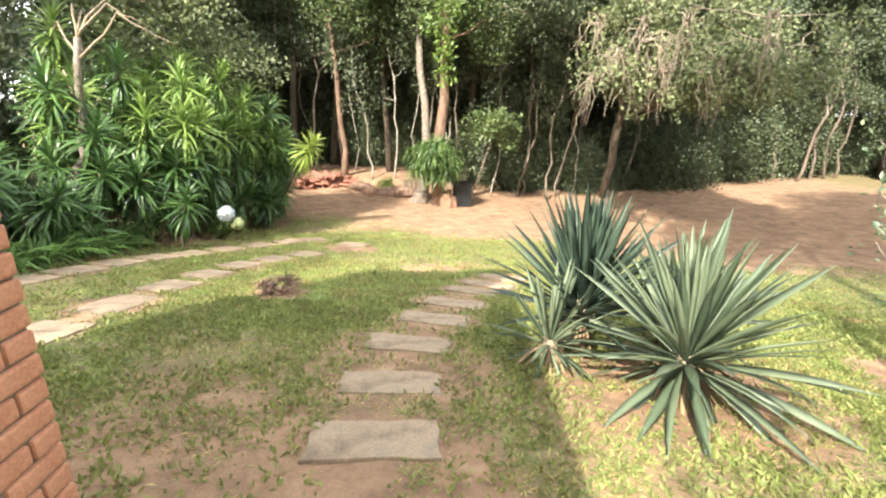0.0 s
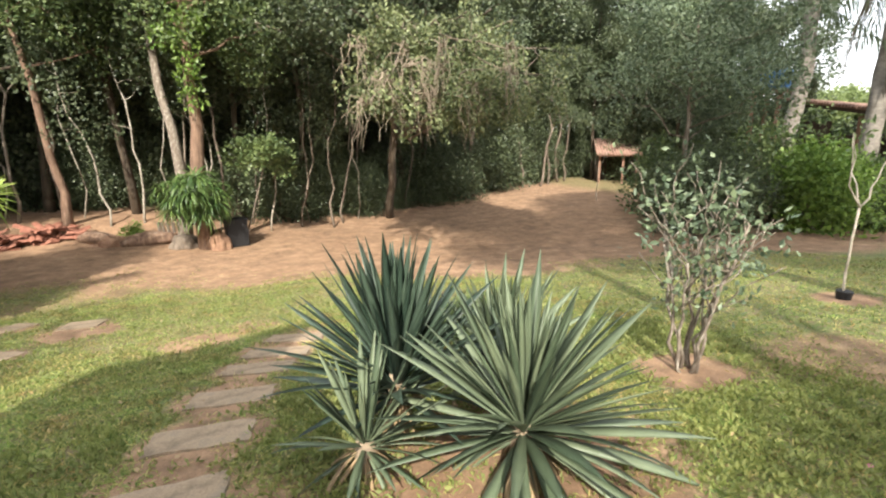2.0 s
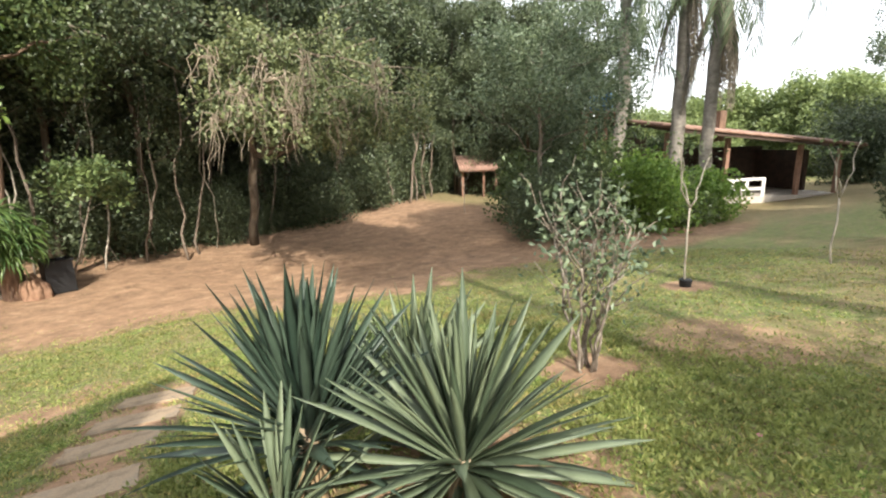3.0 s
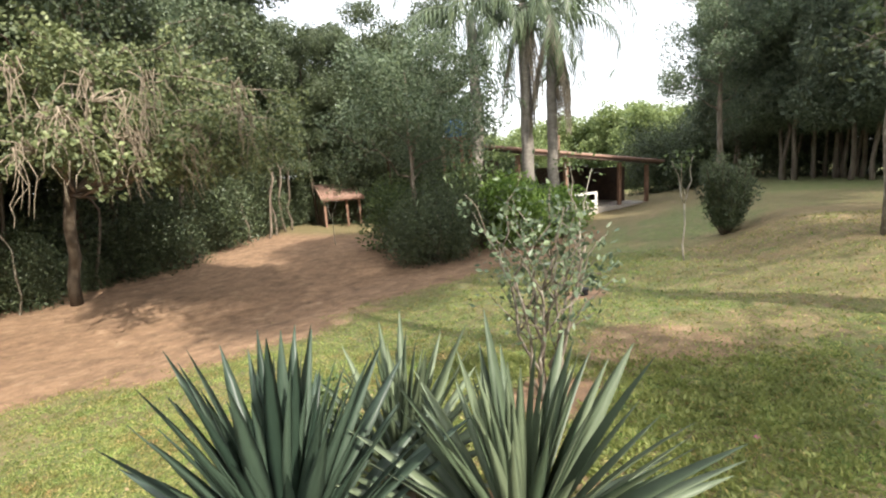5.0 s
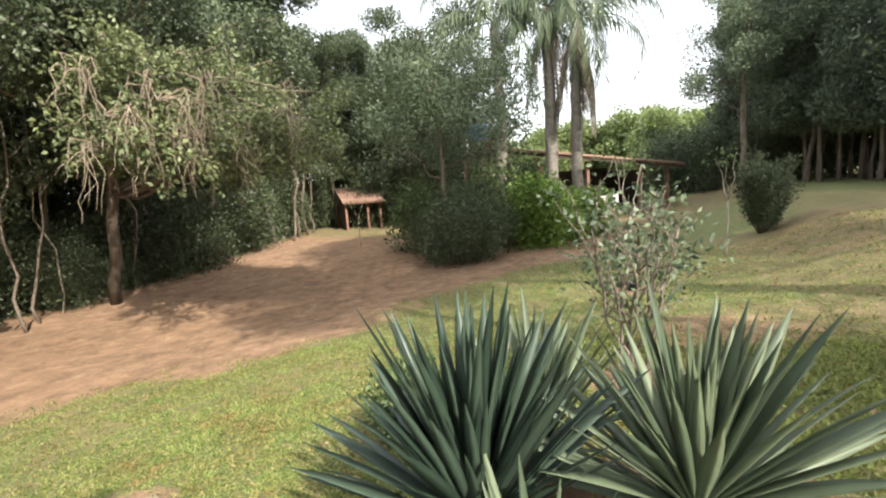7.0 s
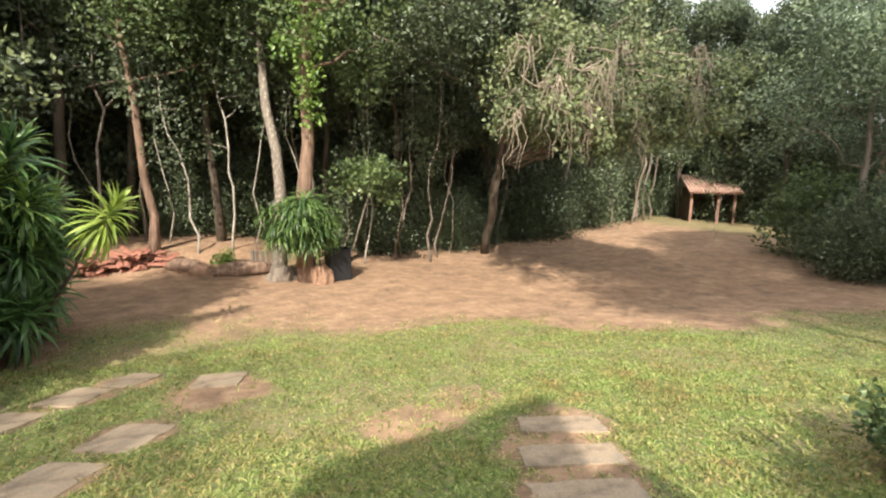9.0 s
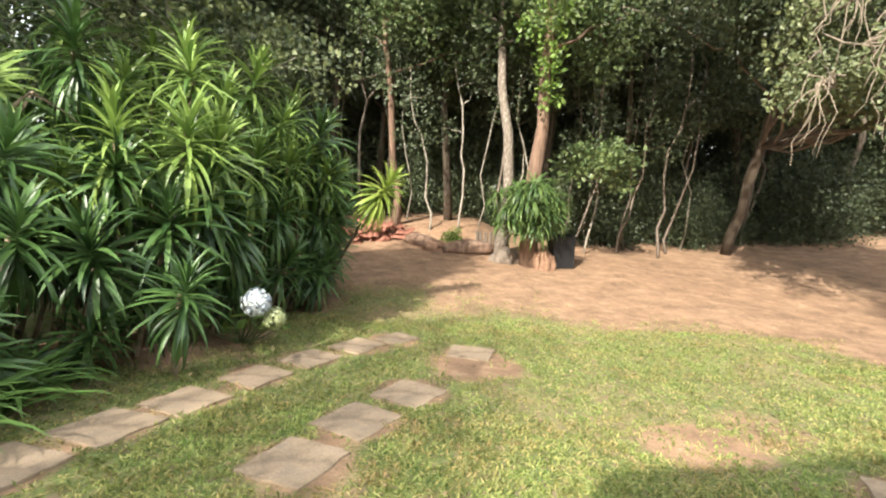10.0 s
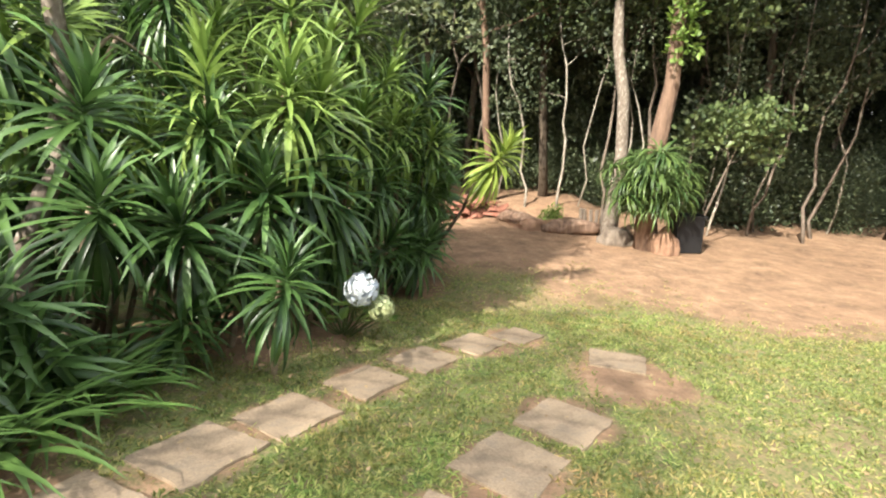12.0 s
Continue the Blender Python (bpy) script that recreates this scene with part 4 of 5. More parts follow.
def hut():
    h = thing("garden_hut", (19.3, 18.9, hz(19.3, 18.9)), "small open hut with a red roof and timber posts", "hut", turn=-40)
    for x, y in ((0, 0), (1.9, 0), (0, 1.8), (1.9, 1.8), (1.2, 0)):
        box_part("post", (0.11, 0.11, 1.7), (x, y, 0.75), WOOD_POST, h)
    # dark sheets added on three sides to stand in for the hut's shaded inside
    box_part("back_wall", (1.9, 0.12, 1.7), (0.95, 1.8, 0.8), WOOD_DARK, h)
    box_part("side_wall", (0.1, 1.7, 1.7), (1.9, 0.9, 0.8), WOOD_DARK, h)
    box_part("side_wall", (0.1, 1.7, 1.7), (0.0, 0.95, 0.8), WOOD_DARK, h)
    bm = bmesh.new()
    box(bm, (2.3, 2.5, 0.08), (0, 0, 0), 0.01)
    r = part("roof", bm, TILE_RED, h)
    r.matrix_basis = pose(0.95, 0.8, 1.82, 17)
    tile = tubes("tile_course", [[((0, -1.28, 0.06), 0.06), ((0, 1.28, 0.06), 0.06)]], TILE_RED, 8)
    for i in range(17):
        place("tile_course", tile, r, pose(-1.1 + i * 2.2 / 16, 0, 0))


hut()
rng = random.Random(15)
for x, y, s in ((22.0, 22.5, 1.0), (24.0, 20.6, 1.0), (20.5, 24.5, 1.1), (26.5, 19.5, 1.0), (18.3, 24.0, 1.0), (28.5, 24.0, 1.2), (24.0, 26.0, 1.2)):
    copy_thing(base_a, pose(*spot(x, y), 0, 0, rng.uniform(0, 360)) @ Matrix.Diagonal((s, s, s, 1)))
for x, y, s in ((17.0, 21.4, 0.8), (22.6, 20.4, 0.75), (21.2, 22.4, 0.9), (24.6, 18.6, 0.9), (19.4, 22.6, 0.85), (26.0, 22.5, 1.2), (23.5, 23.5, 1.1)):
    copy_thing(under[rng.randint(0, 2)], pose(*spot(x, y), 0, 0, rng.uniform(0, 360)) @ Matrix.Diagonal((s, s, s, 1)))
for i, (x, y) in enumerate(((16.2, 19.4), (17.3, 19.9), (15.0, 18.6), (14.2, 18.9), (18.2, 20.4), (21.6, 18.6), (22.6, 18.2))):
    pole_tree(spot(x, y), 5.5, 0.09, (rng.uniform(-0.15, 0.15), 0.0), BARK_GREY, 540 + i, "dark slender trunk beside the hut")

# ---- the dark pines along the crest ----
pine = tree("pine_tree", spot(27.0, -2.5), 10.5, 0.085, "tall dark pine with a bare lower trunk", "tree", BARK_GREY, LEAF_PINE, 71, 0.22, 2.2, 20, 360, 0.24, 0.03, 0.8, group="pines along the crest")
rng = random.Random(5)
for i in range(42):
    x, y = 29.0 - i * 0.3 + rng.uniform(-1.6, 2.0), -0.8 - i * 0.25 + rng.uniform(-2.4, 0.5)
    s = rng.uniform(0.85, 1.15)
    copy_thing(pine, pose(*spot(x, y), 0, 0, rng.uniform(0, 360)) @ Matrix.Diagonal((s, s, s, 1)))
tree("eucalyptus", spot(24.5, 0.2), 8.5, 0.14, "airy grey-green tree in front of the pines", "tree", BARK_GREY, LEAF_GREY, 72, 0.35, 2.2, 12, 260, 0.12, 0.03, 0.6)
tree("lichen_tree", spot(8.2, -0.78), 7.0, 0.1, "lichen-covered leaning tree with bare twigs", "tree", BARK_LICHEN, LEAF_DARK, 73, 0.3, 1.3, 12, 22, 0.1, 0.03, 0.5, (0.02, 0.07))
far_tree = tree("distant_tree", spot(44.0, 5.0), 5.5, 0.2, "rounded yellow-green distant tree", "tree", BARK_GREY, LEAF_FAR, 74, 0.15, 3.0, 14, 420, 0.24, 0.09, 1.2, group="distant trees")
rng = random.Random(6)
for i in range(16):
    s = rng.uniform(0.7, 1.1)
    copy_thing(far_tree, pose(*spot(38 + rng.uniform(0, 14), -6 + i * 2.6 + rng.uniform(-1, 1), -1.0), 0, 0, rng.uniform(0, 360)) @ Matrix.Diagonal((s, s, s, 1)))


# ---- the dracaena hedge along the outer row of stones ----
HEDGE = ((-5.75, 3.6), (-5.35, 5.0), (-4.95, 6.4), (-4.25, 8.2), (-3.78, 10.0), (-4.0, 11.2))


def along_hedge(f):
    q = f * (len(HEDGE) - 1)
    i = min(int(q), len(HEDGE) - 2)
    a, b = HEDGE[i], HEDGE[i + 1]
    return a[0] + (b[0] - a[0]) * (q - i), a[1] + (b[1] - a[1]) * (q - i)


def rosette_mesh(name, rng, n, L, W, mat, lowest=-1.0, droop=1.5, height=0.32):
    return mesh(name, *straps(rng, rosette(rng, n, L, W, lowest, droop, 0, height)), mat)


def dracaena(at, crowns, meshes, rng, label, bark=TWIG):
    """Cane stems from one foot, each with a head of arching leaves."""
    d = thing("dracaena", at, label, "dracaena", "dracaenas of the hedge")
    for head in crowns:
        top = Vector(head[:3])
        foot = (top.x * 0.25 + rng.uniform(-0.08, 0.08), top.y * 0.25 + rng.uniform(-0.08, 0.08), -0.1)
        place("stem", tubes("stem", [limb(rng, foot, tuple(top + Vector((0, 0, 0.1))), 0.026, 0.018, 6, 0.05)], bark, 6), d)
        s = head[3]
        # higher heads mostly take the lighter leaf, as if the sun caught them
        place("leaf_head", rng.choice(SUNLIT_HEADS if meshes is HEADS and top.z > 1.1 + 1.6 * rng.random() else meshes), d, pose(top.x, top.y, top.z - 0.1, rng.uniform(-4, 28), rng.uniform(2, 40), 0) @ pose(0, 0, 0, 0, 0, rng.uniform(0, 360)) @ Matrix.Diagonal((s, s, s, 1)))
    return d


rng = random.Random(21)
HEADS = [rosette_mesh("leaf_head", rng, 78, 0.54, 0.020, DRAC, -1.1, 1.7) for _ in range(4)]
SUNLIT_HEADS = [rosette_mesh("leaf_head", rng, 74, 0.52, 0.020, DRAC_SUNLIT, -1.0, 1.7) for _ in range(3)]
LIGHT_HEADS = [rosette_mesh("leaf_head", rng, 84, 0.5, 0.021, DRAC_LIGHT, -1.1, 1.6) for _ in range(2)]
for layer, cols in enumerate((23, 22, 19)):
    for i in range(cols):
        f = (i + 0.5 * layer + rng.uniform(0.1, 0.9)) / (cols + 0.5)
        bx, by = along_hedge(min(f, 0.999))
        bx -= 0.32 + 0.75 * layer
        by += 0.15
        tall = 2.6 + 0.34 * layer + rng.uniform(-0.5, 0.35) - 0.6 * max(0, f - 0.72) * 3
        tall *= 0.36 + 0.64 * min(max((by - 6.3) / 1.2, 0), 1)
        crowns, z = [], 0.28 + rng.uniform(0, 0.4) + 0.45 * layer * (tall > 2)
        while z < tall:
            out = 0.1 + 0.42 * math.sin(2.4 * z / max(tall, 1.5)) + rng.uniform(-0.16, 0.16)
            crowns.append((out, rng.uniform(-0.3, 0.3), z, rng.uniform(0.85, 1.35)))
            z += rng.uniform(0.48, 0.75)
        dracaena(spot(bx, by), crowns, HEADS, rng, "glossy dark green dracaena with arching strap leaves")
# this head's brightness comes from its sunlit leaf colour
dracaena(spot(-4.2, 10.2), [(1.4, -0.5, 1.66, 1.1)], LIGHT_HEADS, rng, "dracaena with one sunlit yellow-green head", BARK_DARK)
dracaena(spot(-4.3, 7.0), [(0.32, 0.0, 0.6, 1.0)], HEADS, rng, "low dracaena head leaning over the lawn")

# strap-leaved clumps at the hedge's foot
AGAPANTHUS = [mesh("leaf", *straps(rng, [((0, 0, 0), 0, rng.uniform(0.5, 1.3), rng.uniform(0.5, 0.82), 0.019, rng.uniform(1.0, 1.9))], 6), STRAP) for _ in range(8)]
for x, y in ((-4.95, 4.15), (-4.85, 4.7), (-4.85, 5.25), (-4.76, 5.75), (-4.78, 6.2), (-4.95, 6.6), (-5.2, 5.9)):
    c = thing("agapanthus_clump", spot(x, y), "low clump of arching dark strap leaves", "agapanthus", "clumps at the hedge foot")
    for _ in range(60):
        place("leaf", rng.choice(AGAPANTHUS), c, pose(rng.uniform(-0.12, 0.12), rng.uniform(-0.12, 0.12), -0.02, 0, 0, rng.uniform(0, 360)))


# ---- hydrangea at the hedge's foot ----
def flower_head(name, r, mat, parent, at, seed):
    gen = np.random.default_rng(seed)
    n = 260
    d = unit(gen.normal(size=(n, 3)) + np.array([0, 0, 0.25]))
    p = d * r * gen.uniform(0.88, 1.04, (n, 1))
    s = unit(np.cross(d, gen.normal(size=(n, 3))))
    t = np.cross(d, s)
    w = r * 0.2
    return place(name, quads(name, np.stack([p - s * w, p - t * w + d * w * 0.3, p + s * w, p + t * w + d * w * 0.3], 1) , mat), parent, pose(*at))


def hydrangea(at, heads, leaves, label, seed):
    rng, gen = random.Random(seed), np.random.default_rng(seed)
    h = thing("hydrangea", at, label, "hydrangea")
    lines = []
    for (x, y, z, r, mat, name) in heads:
        place("stem", tubes("stem", [limb(rng, (0, 0, -0.05), (x, y, z - r * 0.5), 0.012, 0.008, 5, 0.06)], LEAF_MID, 6), h)
        flower_head(name, r, mat, h, (x, y, z), rng.randint(0, 999))
    V = []
    for _ in range(leaves):
        b = np.array([rng.uniform(-0.32, 0.42), rng.uniform(-0.35, 0.35), rng.uniform(0.12, 0.55)])
        az, L = rng.uniform(0, 6.3), rng.uniform(0.12, 0.18)
        d = np.array([math.cos(az), math.sin(az), rng.uniform(-0.4, 0.3)])
        s = np.array([-math.sin(az), math.cos(az), rng.uniform(-0.2, 0.2)])
        for sg in (-1, 1):
            V.append((b, b + d * L * 0.3 + s * sg * L * 0.34 + np.array([0, 0, 0.012]), b + d * L * 0.75 + s * sg * L * 0.26, b + d * L))
        lines.append(limb(rng, (0, 0, -0.03), tuple(b), 0.007, 0.004, 4, 0.05))
    for line in lines:
        place("leaf_stalk", tubes("leaf_stalk", [line], LEAF_MID, 5), h)
    place("foliage", quads("foliage", np.array(V), LEAF_BRIGHT), h)


hydrangea(spot(-4.0, 8.05), [(0.28, -0.22, 0.52, 0.135, PETAL, "flower_head"), (0.42, -0.14, 0.33, 0.11, PETAL_GREEN, "faded_flower_head")], 26, "hydrangea with one pale blue and one greenish flower head", 5)
hydrangea(spot(-5.0, 8.6), [(0.1, 0.0, 1.65, 0.05, PETAL_BLUE, "flower_head")], 10, "hydrangea with a small blue flower among the dracaenas", 6)


# ---- bare leaning tree in front of the hedge ----
def twisted_tree():
    rng = random.Random(41)
    bx, by = -5.5, 6.4
    bz = lie(bx, by)
    t = thing("twisted_tree", (bx, by, bz), "twisted pale-barked tree with bare arching branches", "tree")
    trunk = limb(rng, (0, 0, -0.2), (0.4, 0.6, 2.9), 0.07, 0.042, 10, 0.11)
    place("trunk", tubes("trunk", [trunk], BARK_LICHEN, 9, rng, 0.18), t)
    for i in range(11):
        s = np.array(trunk[rng.randint(5, 10)][0])
        az = rng.uniform(0.2, 2.9)
        L = rng.uniform(0.6, 1.5)
        mid = s + np.array([math.cos(az) * L * 0.45, math.sin(az) * L * 0.45, L * 0.5])
        e = s + np.array([math.cos(az) * L, math.sin(az) * L, L * rng.uniform(0.1, 0.5)])
        place("branch", tubes("branch", [limb(rng, s, mid, 0.02, 0.013, 5, 0.08) + limb(rng, mid, e, 0.012, 0.004, 5, 0.1)[1:]], TWIG, 6), t)


twisted_tree()

# ---- at the foot of the forest trees ----
fern = thing("epiphyte_clump", spot(-0.1, 13.45), "thick clump of drooping strap leaves round two trunks", "epiphyte")
FERNS = [mesh("leaf_tuft", *straps(rng, [((rng.uniform(-0.04, 0.04), rng.uniform(-0.04, 0.04), 0), k * 2.4, rng.uniform(-0.3, 0.85), rng.uniform(0.36, 0.62), 0.017, rng.uniform(1.9, 3.0)) for k in range(46)]), FERN) for _ in range(3)]
for i in range(40):
    az, q, z = i * 2.4, math.sqrt(rng.random()), rng.uniform(-0.5, 0.5)
    w = math.sqrt(1 - 0.8 * (z / 0.5) ** 2)
    s = rng.uniform(0.85, 1.15)
    place("leaf_tuft", FERNS[i % 3], fern, pose(math.cos(az) * q * w * 0.72 + 0.05, math.sin(az) * q * w * 0.5 - 0.2, 1.4 + z, rng.uniform(-15, 15), rng.uniform(-15, 15), rng.uniform(0, 360)) @ Matrix.Diagonal((s, s, s, 1)))


def crate():
    c = thing("plastic_crate", spot(0.8, 13.75), "black plastic crate leaning at the tree's foot", "crate", turn=8)
    bm = bmesh.new()
    for sx, sy, at in ((0.5, 0.02, (0, -0.2, 0.36)), (0.5, 0.02, (0, 0.2, 0.36)), (0.02, 0.38, (-0.24, 0, 0.36)), (0.02, 0.38, (0.24, 0, 0.36))):
        box(bm, (sx, sy, 0.7), at, 0.004)
    box(bm, (0.46, 0.38, 0.02), (0, 0, 0.03), 0)
    part("body", bm, PLASTIC, c)
    for sx, sy, at in ((0.56, 0.04, (0, -0.21, 0.71)), (0.56, 0.04, (0, 0.21, 0.71)), (0.04, 0.4, (-0.26, 0, 0.71)), (0.04, 0.4, (0.26, 0, 0.71))):
        box_part("rim", (sx, sy, 0.04), at, PLASTIC, c)


crate()


def lumpy(name, at, size, mat, label, category, seed, turn=0.0, flat=0.0):
    """A rough rounded lump: a mound, a stump or a boulder."""
    bm = bmesh.new()
    bmesh.ops.create_icosphere(bm, subdivisions=4, radius=1.0)
    for v in bm.verts:
        k = 1 + 0.22 * noise.noise(v.co * 1.6 + Vector((seed, 0, 0))) + 0.1 * noise.noise(v.co * 5 + Vector((0, seed, 0)))
        v.co = Vector((v.co.x * size[0] * k, v.co.y * size[1] * k, max(v.co.z, -0.6) * size[2] * k))
    for f in bm.faces:
        f.smooth = True
    me = bpy.data.meshes.new(name)
    bm.to_mesh(me)
    bm.free()
    me.materials.append(mat)
    return tagged(place(name, me, None, pose(*at, 0, 0, turn)), label, category)


lumpy("earth_mound", spot(0.38, 13.5, 0.05), (0.26, 0.24, 0.42), SOIL_RED, "red earth mound heaped against the tree", "earth mound", 1)
lumpy("root_stump", spot(-0.42, 14.0, 0.05), (0.35, 0.3, 0.3), BARK_GREY, "knotted grey root stump under the epiphyte", "stump", 2)
lumpy("raised_bed", spot(-1.7, 15.3, 0.0), (1.15, 0.55, 0.2), SOIL_RED, "low raised bed of bare earth at the wood's edge", "earth bed", 3)
lumpy("rotten_log", spot(-1.25, 14.72, 0.12), (0.62, 0.2, 0.2), BARK_RED, "rotten brown log edging the raised bed", "log", 4, 6)
lumpy("rotten_log", spot(-2.45, 15.2, 0.16), (0.55, 0.17, 0.17), BARK_RED, "split brown log at the end of the bed", "log", 5, -38)
lumpy("boulder", spot(-2.1, 14.9, 0.05), (0.3, 0.24, 0.2), SOIL_RED, "earth-stained rounded stone beside the logs", "stone", 6)
shrub("bed_plant", spot(-1.5, 15.2, 0.2), (0.4, 0.25, 0.22), "small bright green plant on the raised bed", "plant", LEAF_BRIGHT, 95, 10, 60, 0.06, 0.02, LEAF_MID, 4, 0.2, 0.4)
stakes = random.Random(3)
for i in range(7):
    x, y = -1.0 + 0.11 * i, 15.0 + stakes.uniform(-0.05, 0.05)
    bm = bmesh.new()
    bmesh.ops.create_cone(bm, cap_ends=True, segments=8, radius1=0.045, radius2=0.038, depth=0.5, matrix=pose(0, 0, 0.25))
    me = bpy.data.meshes.new("wooden_stake")
    bm.to_mesh(me)
    bm.free()
    me.materials.append(BARK_GREY)
    tagged(place("wooden_stake", me, None, pose(*spot(x, y, 0.05), stakes.uniform(-6, 6), stakes.uniform(-6, 6), 0)), "short weathered stake edging the bed", "stake", "stakes of the bed")


def tile_pile():
    rng = random.Random(9)
    p = thing("tile_pile", spot(-3.7, 15.6), "heap of broken orange roof tiles", "tile heap", turn=18)
    V, Fc = [], []
    for i in range(7):
        q = math.pi * i / 6
        V += [(-0.2, math.cos(q) * 0.08, math.sin(q) * 0.06), (0.2, math.cos(q) * 0.07, math.sin(q) * 0.05), (-0.2, math.cos(q) * 0.068, math.sin(q) * 0.048), (0.2, math.cos(q) * 0.058, math.sin(q) * 0.038)]
    for i in range(6):
        a = 4 * i
        Fc += [(a, a + 4, a + 5, a + 1), (a + 2, a + 3, a + 7, a + 6), (a, a + 2, a + 6, a + 4), (a + 1, a + 5, a + 7, a + 3)]
    tile = mesh("tile", V, Fc, CERAMIC)
    for i in range(90):
        x = rng.uniform(-1.0, 1.0)
        top = 0.42 * (1 - abs(x) ** 2.5 * 0.6)
        place("tile", tile, p, pose(x, rng.uniform(-0.25, 0.3), rng.uniform(0.0, top), rng.uniform(-25, 25), rng.uniform(-25, 25), rng.uniform(-30, 30) + 90 * (i % 3 == 0)))


tile_pile()
tree("leafy_sapling", spot(1.0, 14.2), 2.5, 0.03, "young broad-leaved tree leaning over the crate", "sapling", BARK_GREY, LEAF_MID, 96, 0.7, 0.8, 8, 34, 0.13, 0.04, 0.28, (0.35, 0))
climber = thing("climbing_plant", (0.1, 13.4, 3.1), "bright leafy climber on the red-barked trunk", "climber")
place("foliage", quads("foliage", leaf_quads(np.random.default_rng(97), [(0.1, -0.2, z) for z in (-0.8, -0.4, 0, 0.4, 0.8, 1.2)] + [(-0.3, -0.2, 0.5), (0.35, -0.25, 0.9)], 0.3, 70, 0.13, 0.04), LEAF_BRIGHT), climber)


# ---- dry root crown on the lawn ----
def root_crown():
    rng = random.Random(12)
    t = thing("dead_root_crown", spot(-1.69, 4.3), "flat ring of dead twisted roots with one green shoot", "dead plant")
    lines = []
    for i in range(70):
        az = rng.uniform(0, 6.3)
        r0, r1 = rng.uniform(0.04, 0.16), rng.uniform(0.16, 0.28)
        a2 = az + rng.uniform(-0.9, 0.9)
        lines.append(limb(rng, (math.cos(az) * r0, math.sin(az) * r0, rng.uniform(0, 0.15)), (math.cos(a2) * r1, math.sin(a2) * r1, rng.uniform(0.0, 0.15)), rng.uniform(0.007, 0.017), 0.004, 5, 0.2))
    place("root_tangle", tubes("root_tangle", lines, BARK_RED, 5), t)
    place("shoot", tubes("shoot", [limb(rng, (0.05, 0.05, 0), (0.05, 0.06, 0.27), 0.011, 0.007, 3, 0.02)], LEAF_MID, 6), t, label="green shoot")


root_crown()
shrub("low_plant", spot(2.2, 4.1), (0.32, 0.3, 0.55), "low round green plant beside the yuccas", "plant", LEAF_MID, 98, 22, 90, 0.06, 0.02, BARK_GREY, 5, 0.12, 0.26)


# ---- brick pillar of the house ----
def brick_pillar():
    p = thing("brick_pillar", (-1.67, 0.92, 0.0), "orange brick pillar with raked open joints", "pillar")
    w, d, course = 0.42, 0.72, 0.088
    box_part("core", (w - 0.03, d - 0.03, 2.7), (0, 0, 1.3), MORTAR, p, 0)
    full, half = brick_mesh(0.21, 0.228, 0.076), brick_mesh(0.21, 0.108, 0.076)
    rng = random.Random(2)
    for k in range(32):
        z = 0.02 + k * course
        ys = [(-0.24, full), (0.0, full), (0.24, full)] if k % 2 else [(-0.30, half), (-0.12, full), (0.12, full), (0.30, half)]
        for y, me in ys:
            for x in (-0.105, 0.105):
                place("brick", me, p, pose(x + rng.uniform(-0.003, 0.003), y + rng.uniform(-0.002, 0.002), z, 0, 0, rng.uniform(-0.8, 0.8)))


brick_pillar()


# ---- grass, fallen leaves ----
def blades(name, n, x0, x1, y0, y1, tall, label, seed, wide=0.005):
    gen = np.random.default_rng(seed)
    P = np.stack([gen.uniform(x0, x1, n), gen.uniform(y0, y1, n)], 1)
    keep = np.ones(n, bool)
    for x, y, w, d, turn in STONES:
        a = radians(turn)
        u = (P[:, 0] - x) * math.cos(a) + (P[:, 1] - y) * math.sin(a)
        v = -(P[:, 0] - x) * math.sin(a) + (P[:, 1] - y) * math.cos(a)
        keep &= ~((abs(u) < w / 2 - 0.012) & (abs(v) < d / 2 - 0.012))
    P = P[keep]
    rnd = gen.uniform(0, 1, len(P))
    clump = np.array([noise.noise(Vector((x * 3.1, y * 3.1, 9))) + noise.noise(Vector((x * 9, y * 9, 2))) for x, y in P])
    P = P[rnd < 0.85 - 1.25 * bare_at(P[:, 0], P[:, 1]) + 0.42 * clump]
    m = len(P)
    Z = height(P[:, 0], P[:, 1]) + np.array([0.035 * noise.noise(Vector((x * 0.8, y * 0.8, 0))) + 0.012 * noise.noise(Vector((x * 4, y * 4, 3))) for x, y in P])
    b = np.stack([P[:, 0], P[:, 1], Z - 0.003], 1)
    az = gen.uniform(0, 2 * math.pi, m)
    s = np.stack([np.cos(az), np.sin(az), np.zeros(m)], 1) * wide * gen.uniform(0.7, 1.4, (m, 1))
    lean = np.stack([gen.normal(0, 1.0, m), gen.normal(0, 1.0, m), np.full(m, 0.75)], 1)
    way = unit(lean) * tall * gen.uniform(0.6, 1.5, (m, 1))
    tip = b + way
    tip[:, 2] = np.maximum(tip[:, 2] - 0.25 * tall, b[:, 2] + 0.004)
    mid = b + way * 0.5
    tagged(place(name, quads(name, np.stack([b, mid + s, tip, mid - s], 1), GRASS)), label, "grass", kind="stuff")


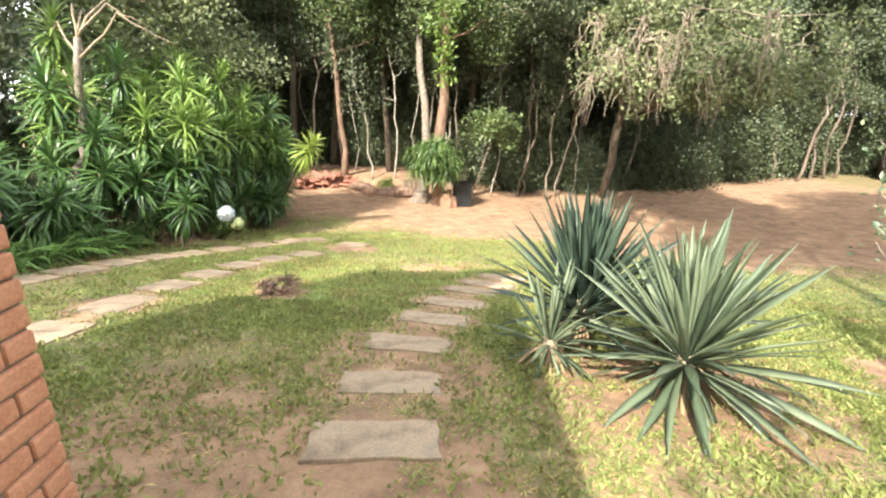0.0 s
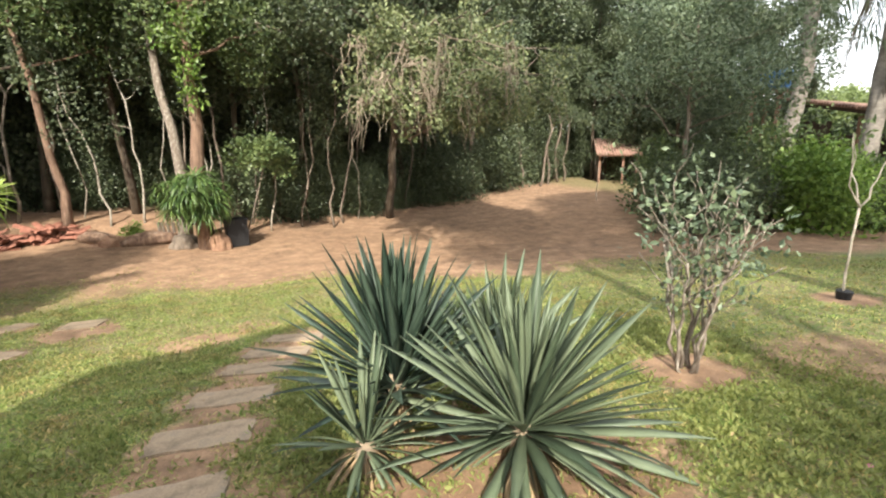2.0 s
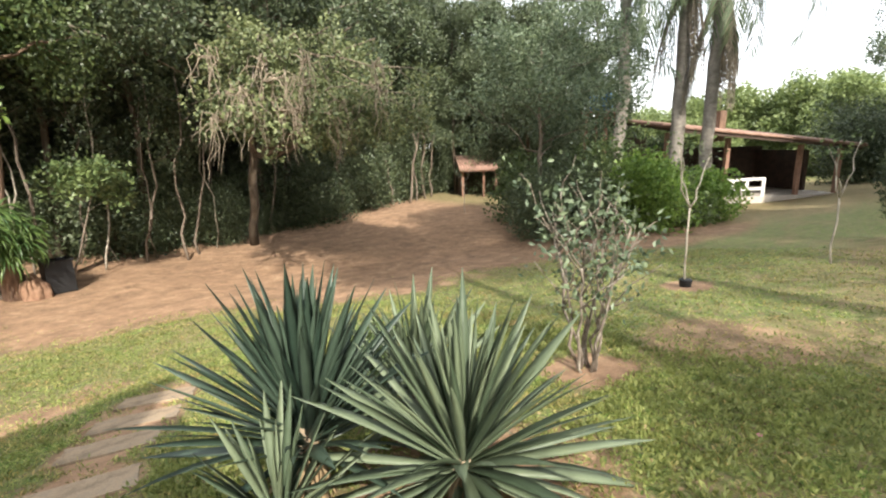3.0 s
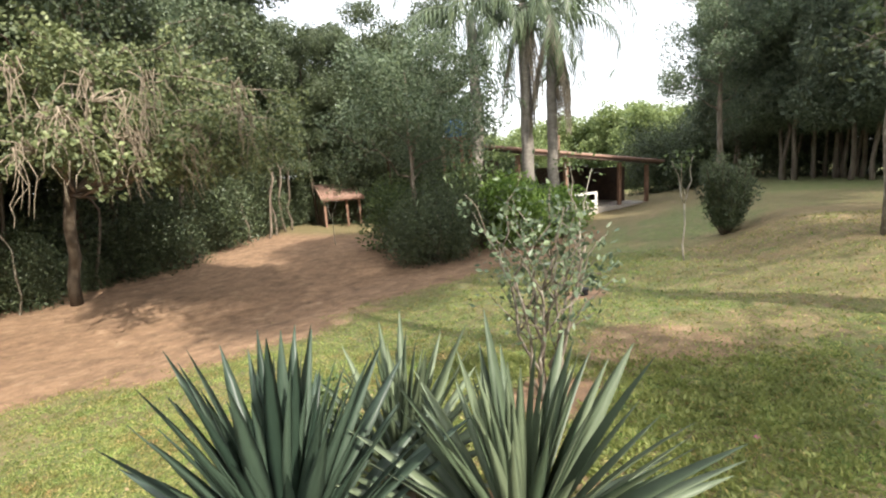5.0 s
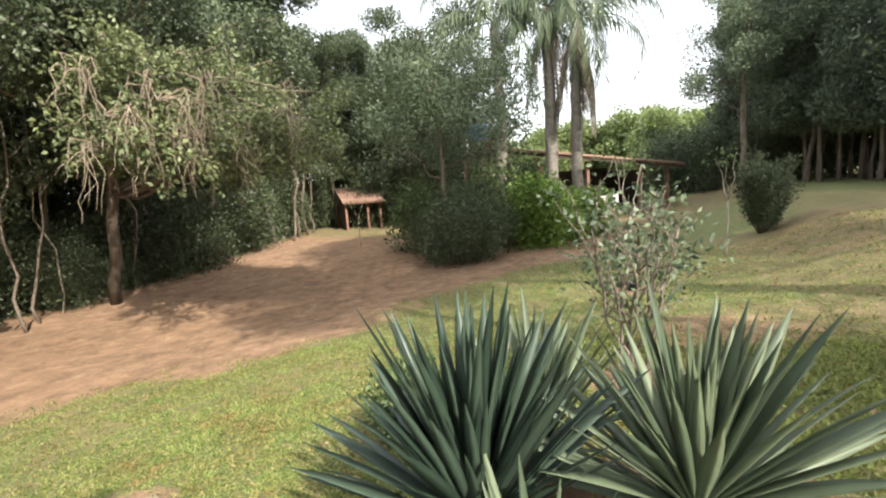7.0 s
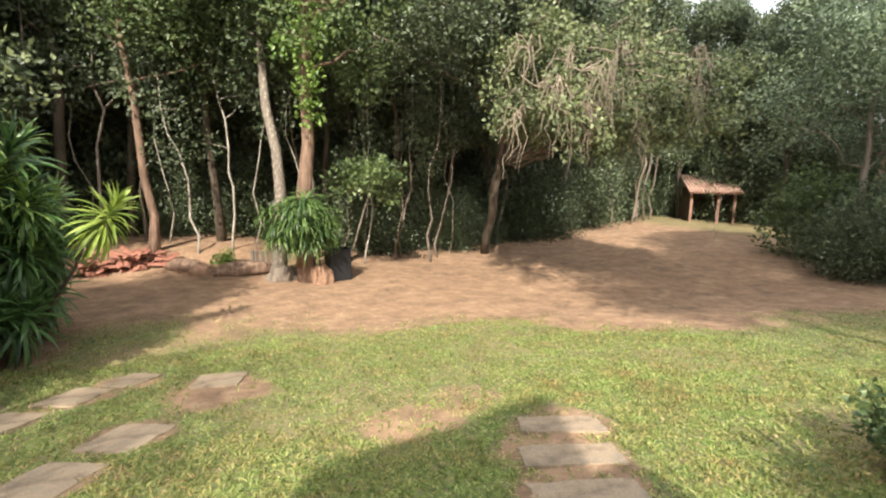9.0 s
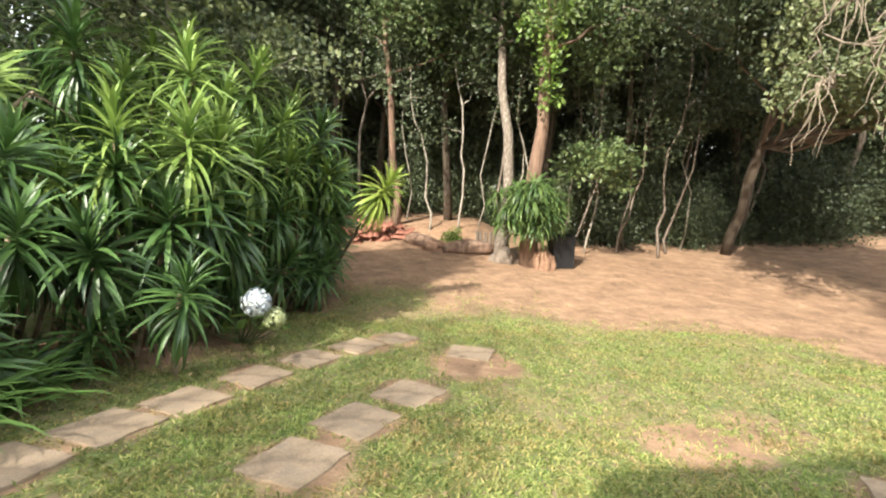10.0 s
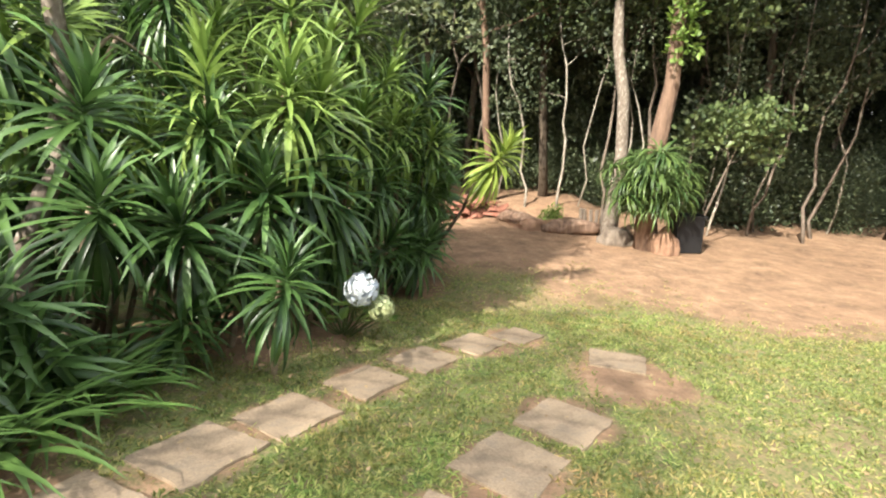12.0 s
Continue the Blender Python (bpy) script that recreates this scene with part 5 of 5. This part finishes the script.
def weeds(n, seed, x0, x1, y0, y1, size):
    gen = np.random.default_rng(seed)
    P = []
    while len(P) < n:
        x, y = gen.uniform(x0, x1), gen.uniform(y0, y1)
        c = noise.noise(Vector((x * 1.3, y * 1.3, 4))) + 0.6 * noise.noise(Vector((x * 5, y * 5, 8)))
        if c > -0.3 and gen.uniform() > 1.3 * bare_at(x, y) and not any(math.hypot(x - s[0], y - s[1]) < 0.3 for s in STONES):
            P.append((x, y, hz(x, y) + 0.035 * noise.noise(Vector((x * 0.8, y * 0.8, 0))) + 0.012))
    c = np.array(P)
    tagged(place("ground_cover", quads("ground_cover", leaf_quads(gen, c, 0.025, 4, size, size * 0.22, 0.9), WEED)), "tufts of broad-leaved grass in the lawn", "grass", kind="stuff")


blades("grass", 240000, -5.0, 4.6, 0.6, 9.6, 0.042, "short patchy mown grass of the lawn", 1)
blades("grass", 130000, -3.6, 2.8, 0.9, 6.6, 0.048, "clumped grass between the paths", 7)
blades("grass", 70000, -4.2, 7.5, 9.0, 12.4, 0.05, "thin grass running out into the bare earth", 8, 0.006)
weeds(9000, 11, -5, 5, 0.6, 9, 0.036)
weeds(8000, 12, -2.8, 4.2, 0.8, 4.2, 0.044)
blades("grass", 120000, 2.0, 11.0, -1.5, 8.5, 0.045, "thin mown grass on the bank", 2, 0.007)


def litter():
    gen = np.random.default_rng(3)
    n = 16000
    x, y = gen.uniform(-6, 13, n), gen.uniform(0.5, 18.0, n)
    keep = gen.uniform(0, 1, n) < np.clip((y - 4) / 10, 0.12, 1)
    x, y = x[keep], y[keep]
    n = len(x)
    b = np.stack([x, y, height(x, y) + np.array([0.035 * noise.noise(Vector((p * 0.8, q * 0.8, 0))) for p, q in zip(x, y)]) + 0.016], 1)
    az = gen.uniform(0, 2 * math.pi, n)
    d = np.stack([np.cos(az), np.sin(az), gen.normal(0, 0.15, n)], 1)
    s = np.stack([-np.sin(az), np.cos(az), gen.normal(0, 0.2, n)], 1)
    L = gen.uniform(0.02, 0.05, (n, 1))
    tagged(place("fallen_leaves", quads("fallen_leaves", np.stack([b, b + d * L * 0.5 + s * L * 0.3, b + d * L, b + d * L * 0.5 - s * L * 0.3], 1), LEAF_DRY)), "scattered dry brown leaves on the earth and lawn", "leaf litter", kind="stuff")


litter()
pf = thing("fallen_flower", spot(2.85, 1.39, 0.015), "small pink flower lying on the grass", "flower")
place("petal", quads("petal", np.array([((0, 0, 0.01), (0.012 * math.cos(a), 0.012 * math.sin(a), 0.02), (0.018 * math.cos(a + 0.6), 0.018 * math.sin(a + 0.6), 0.01), (0.012 * math.cos(a + 1.2), 0.012 * math.sin(a + 1.2), 0.02)) for a in (0, 1.25, 2.5, 3.75, 5.0)]), PINK), pf)
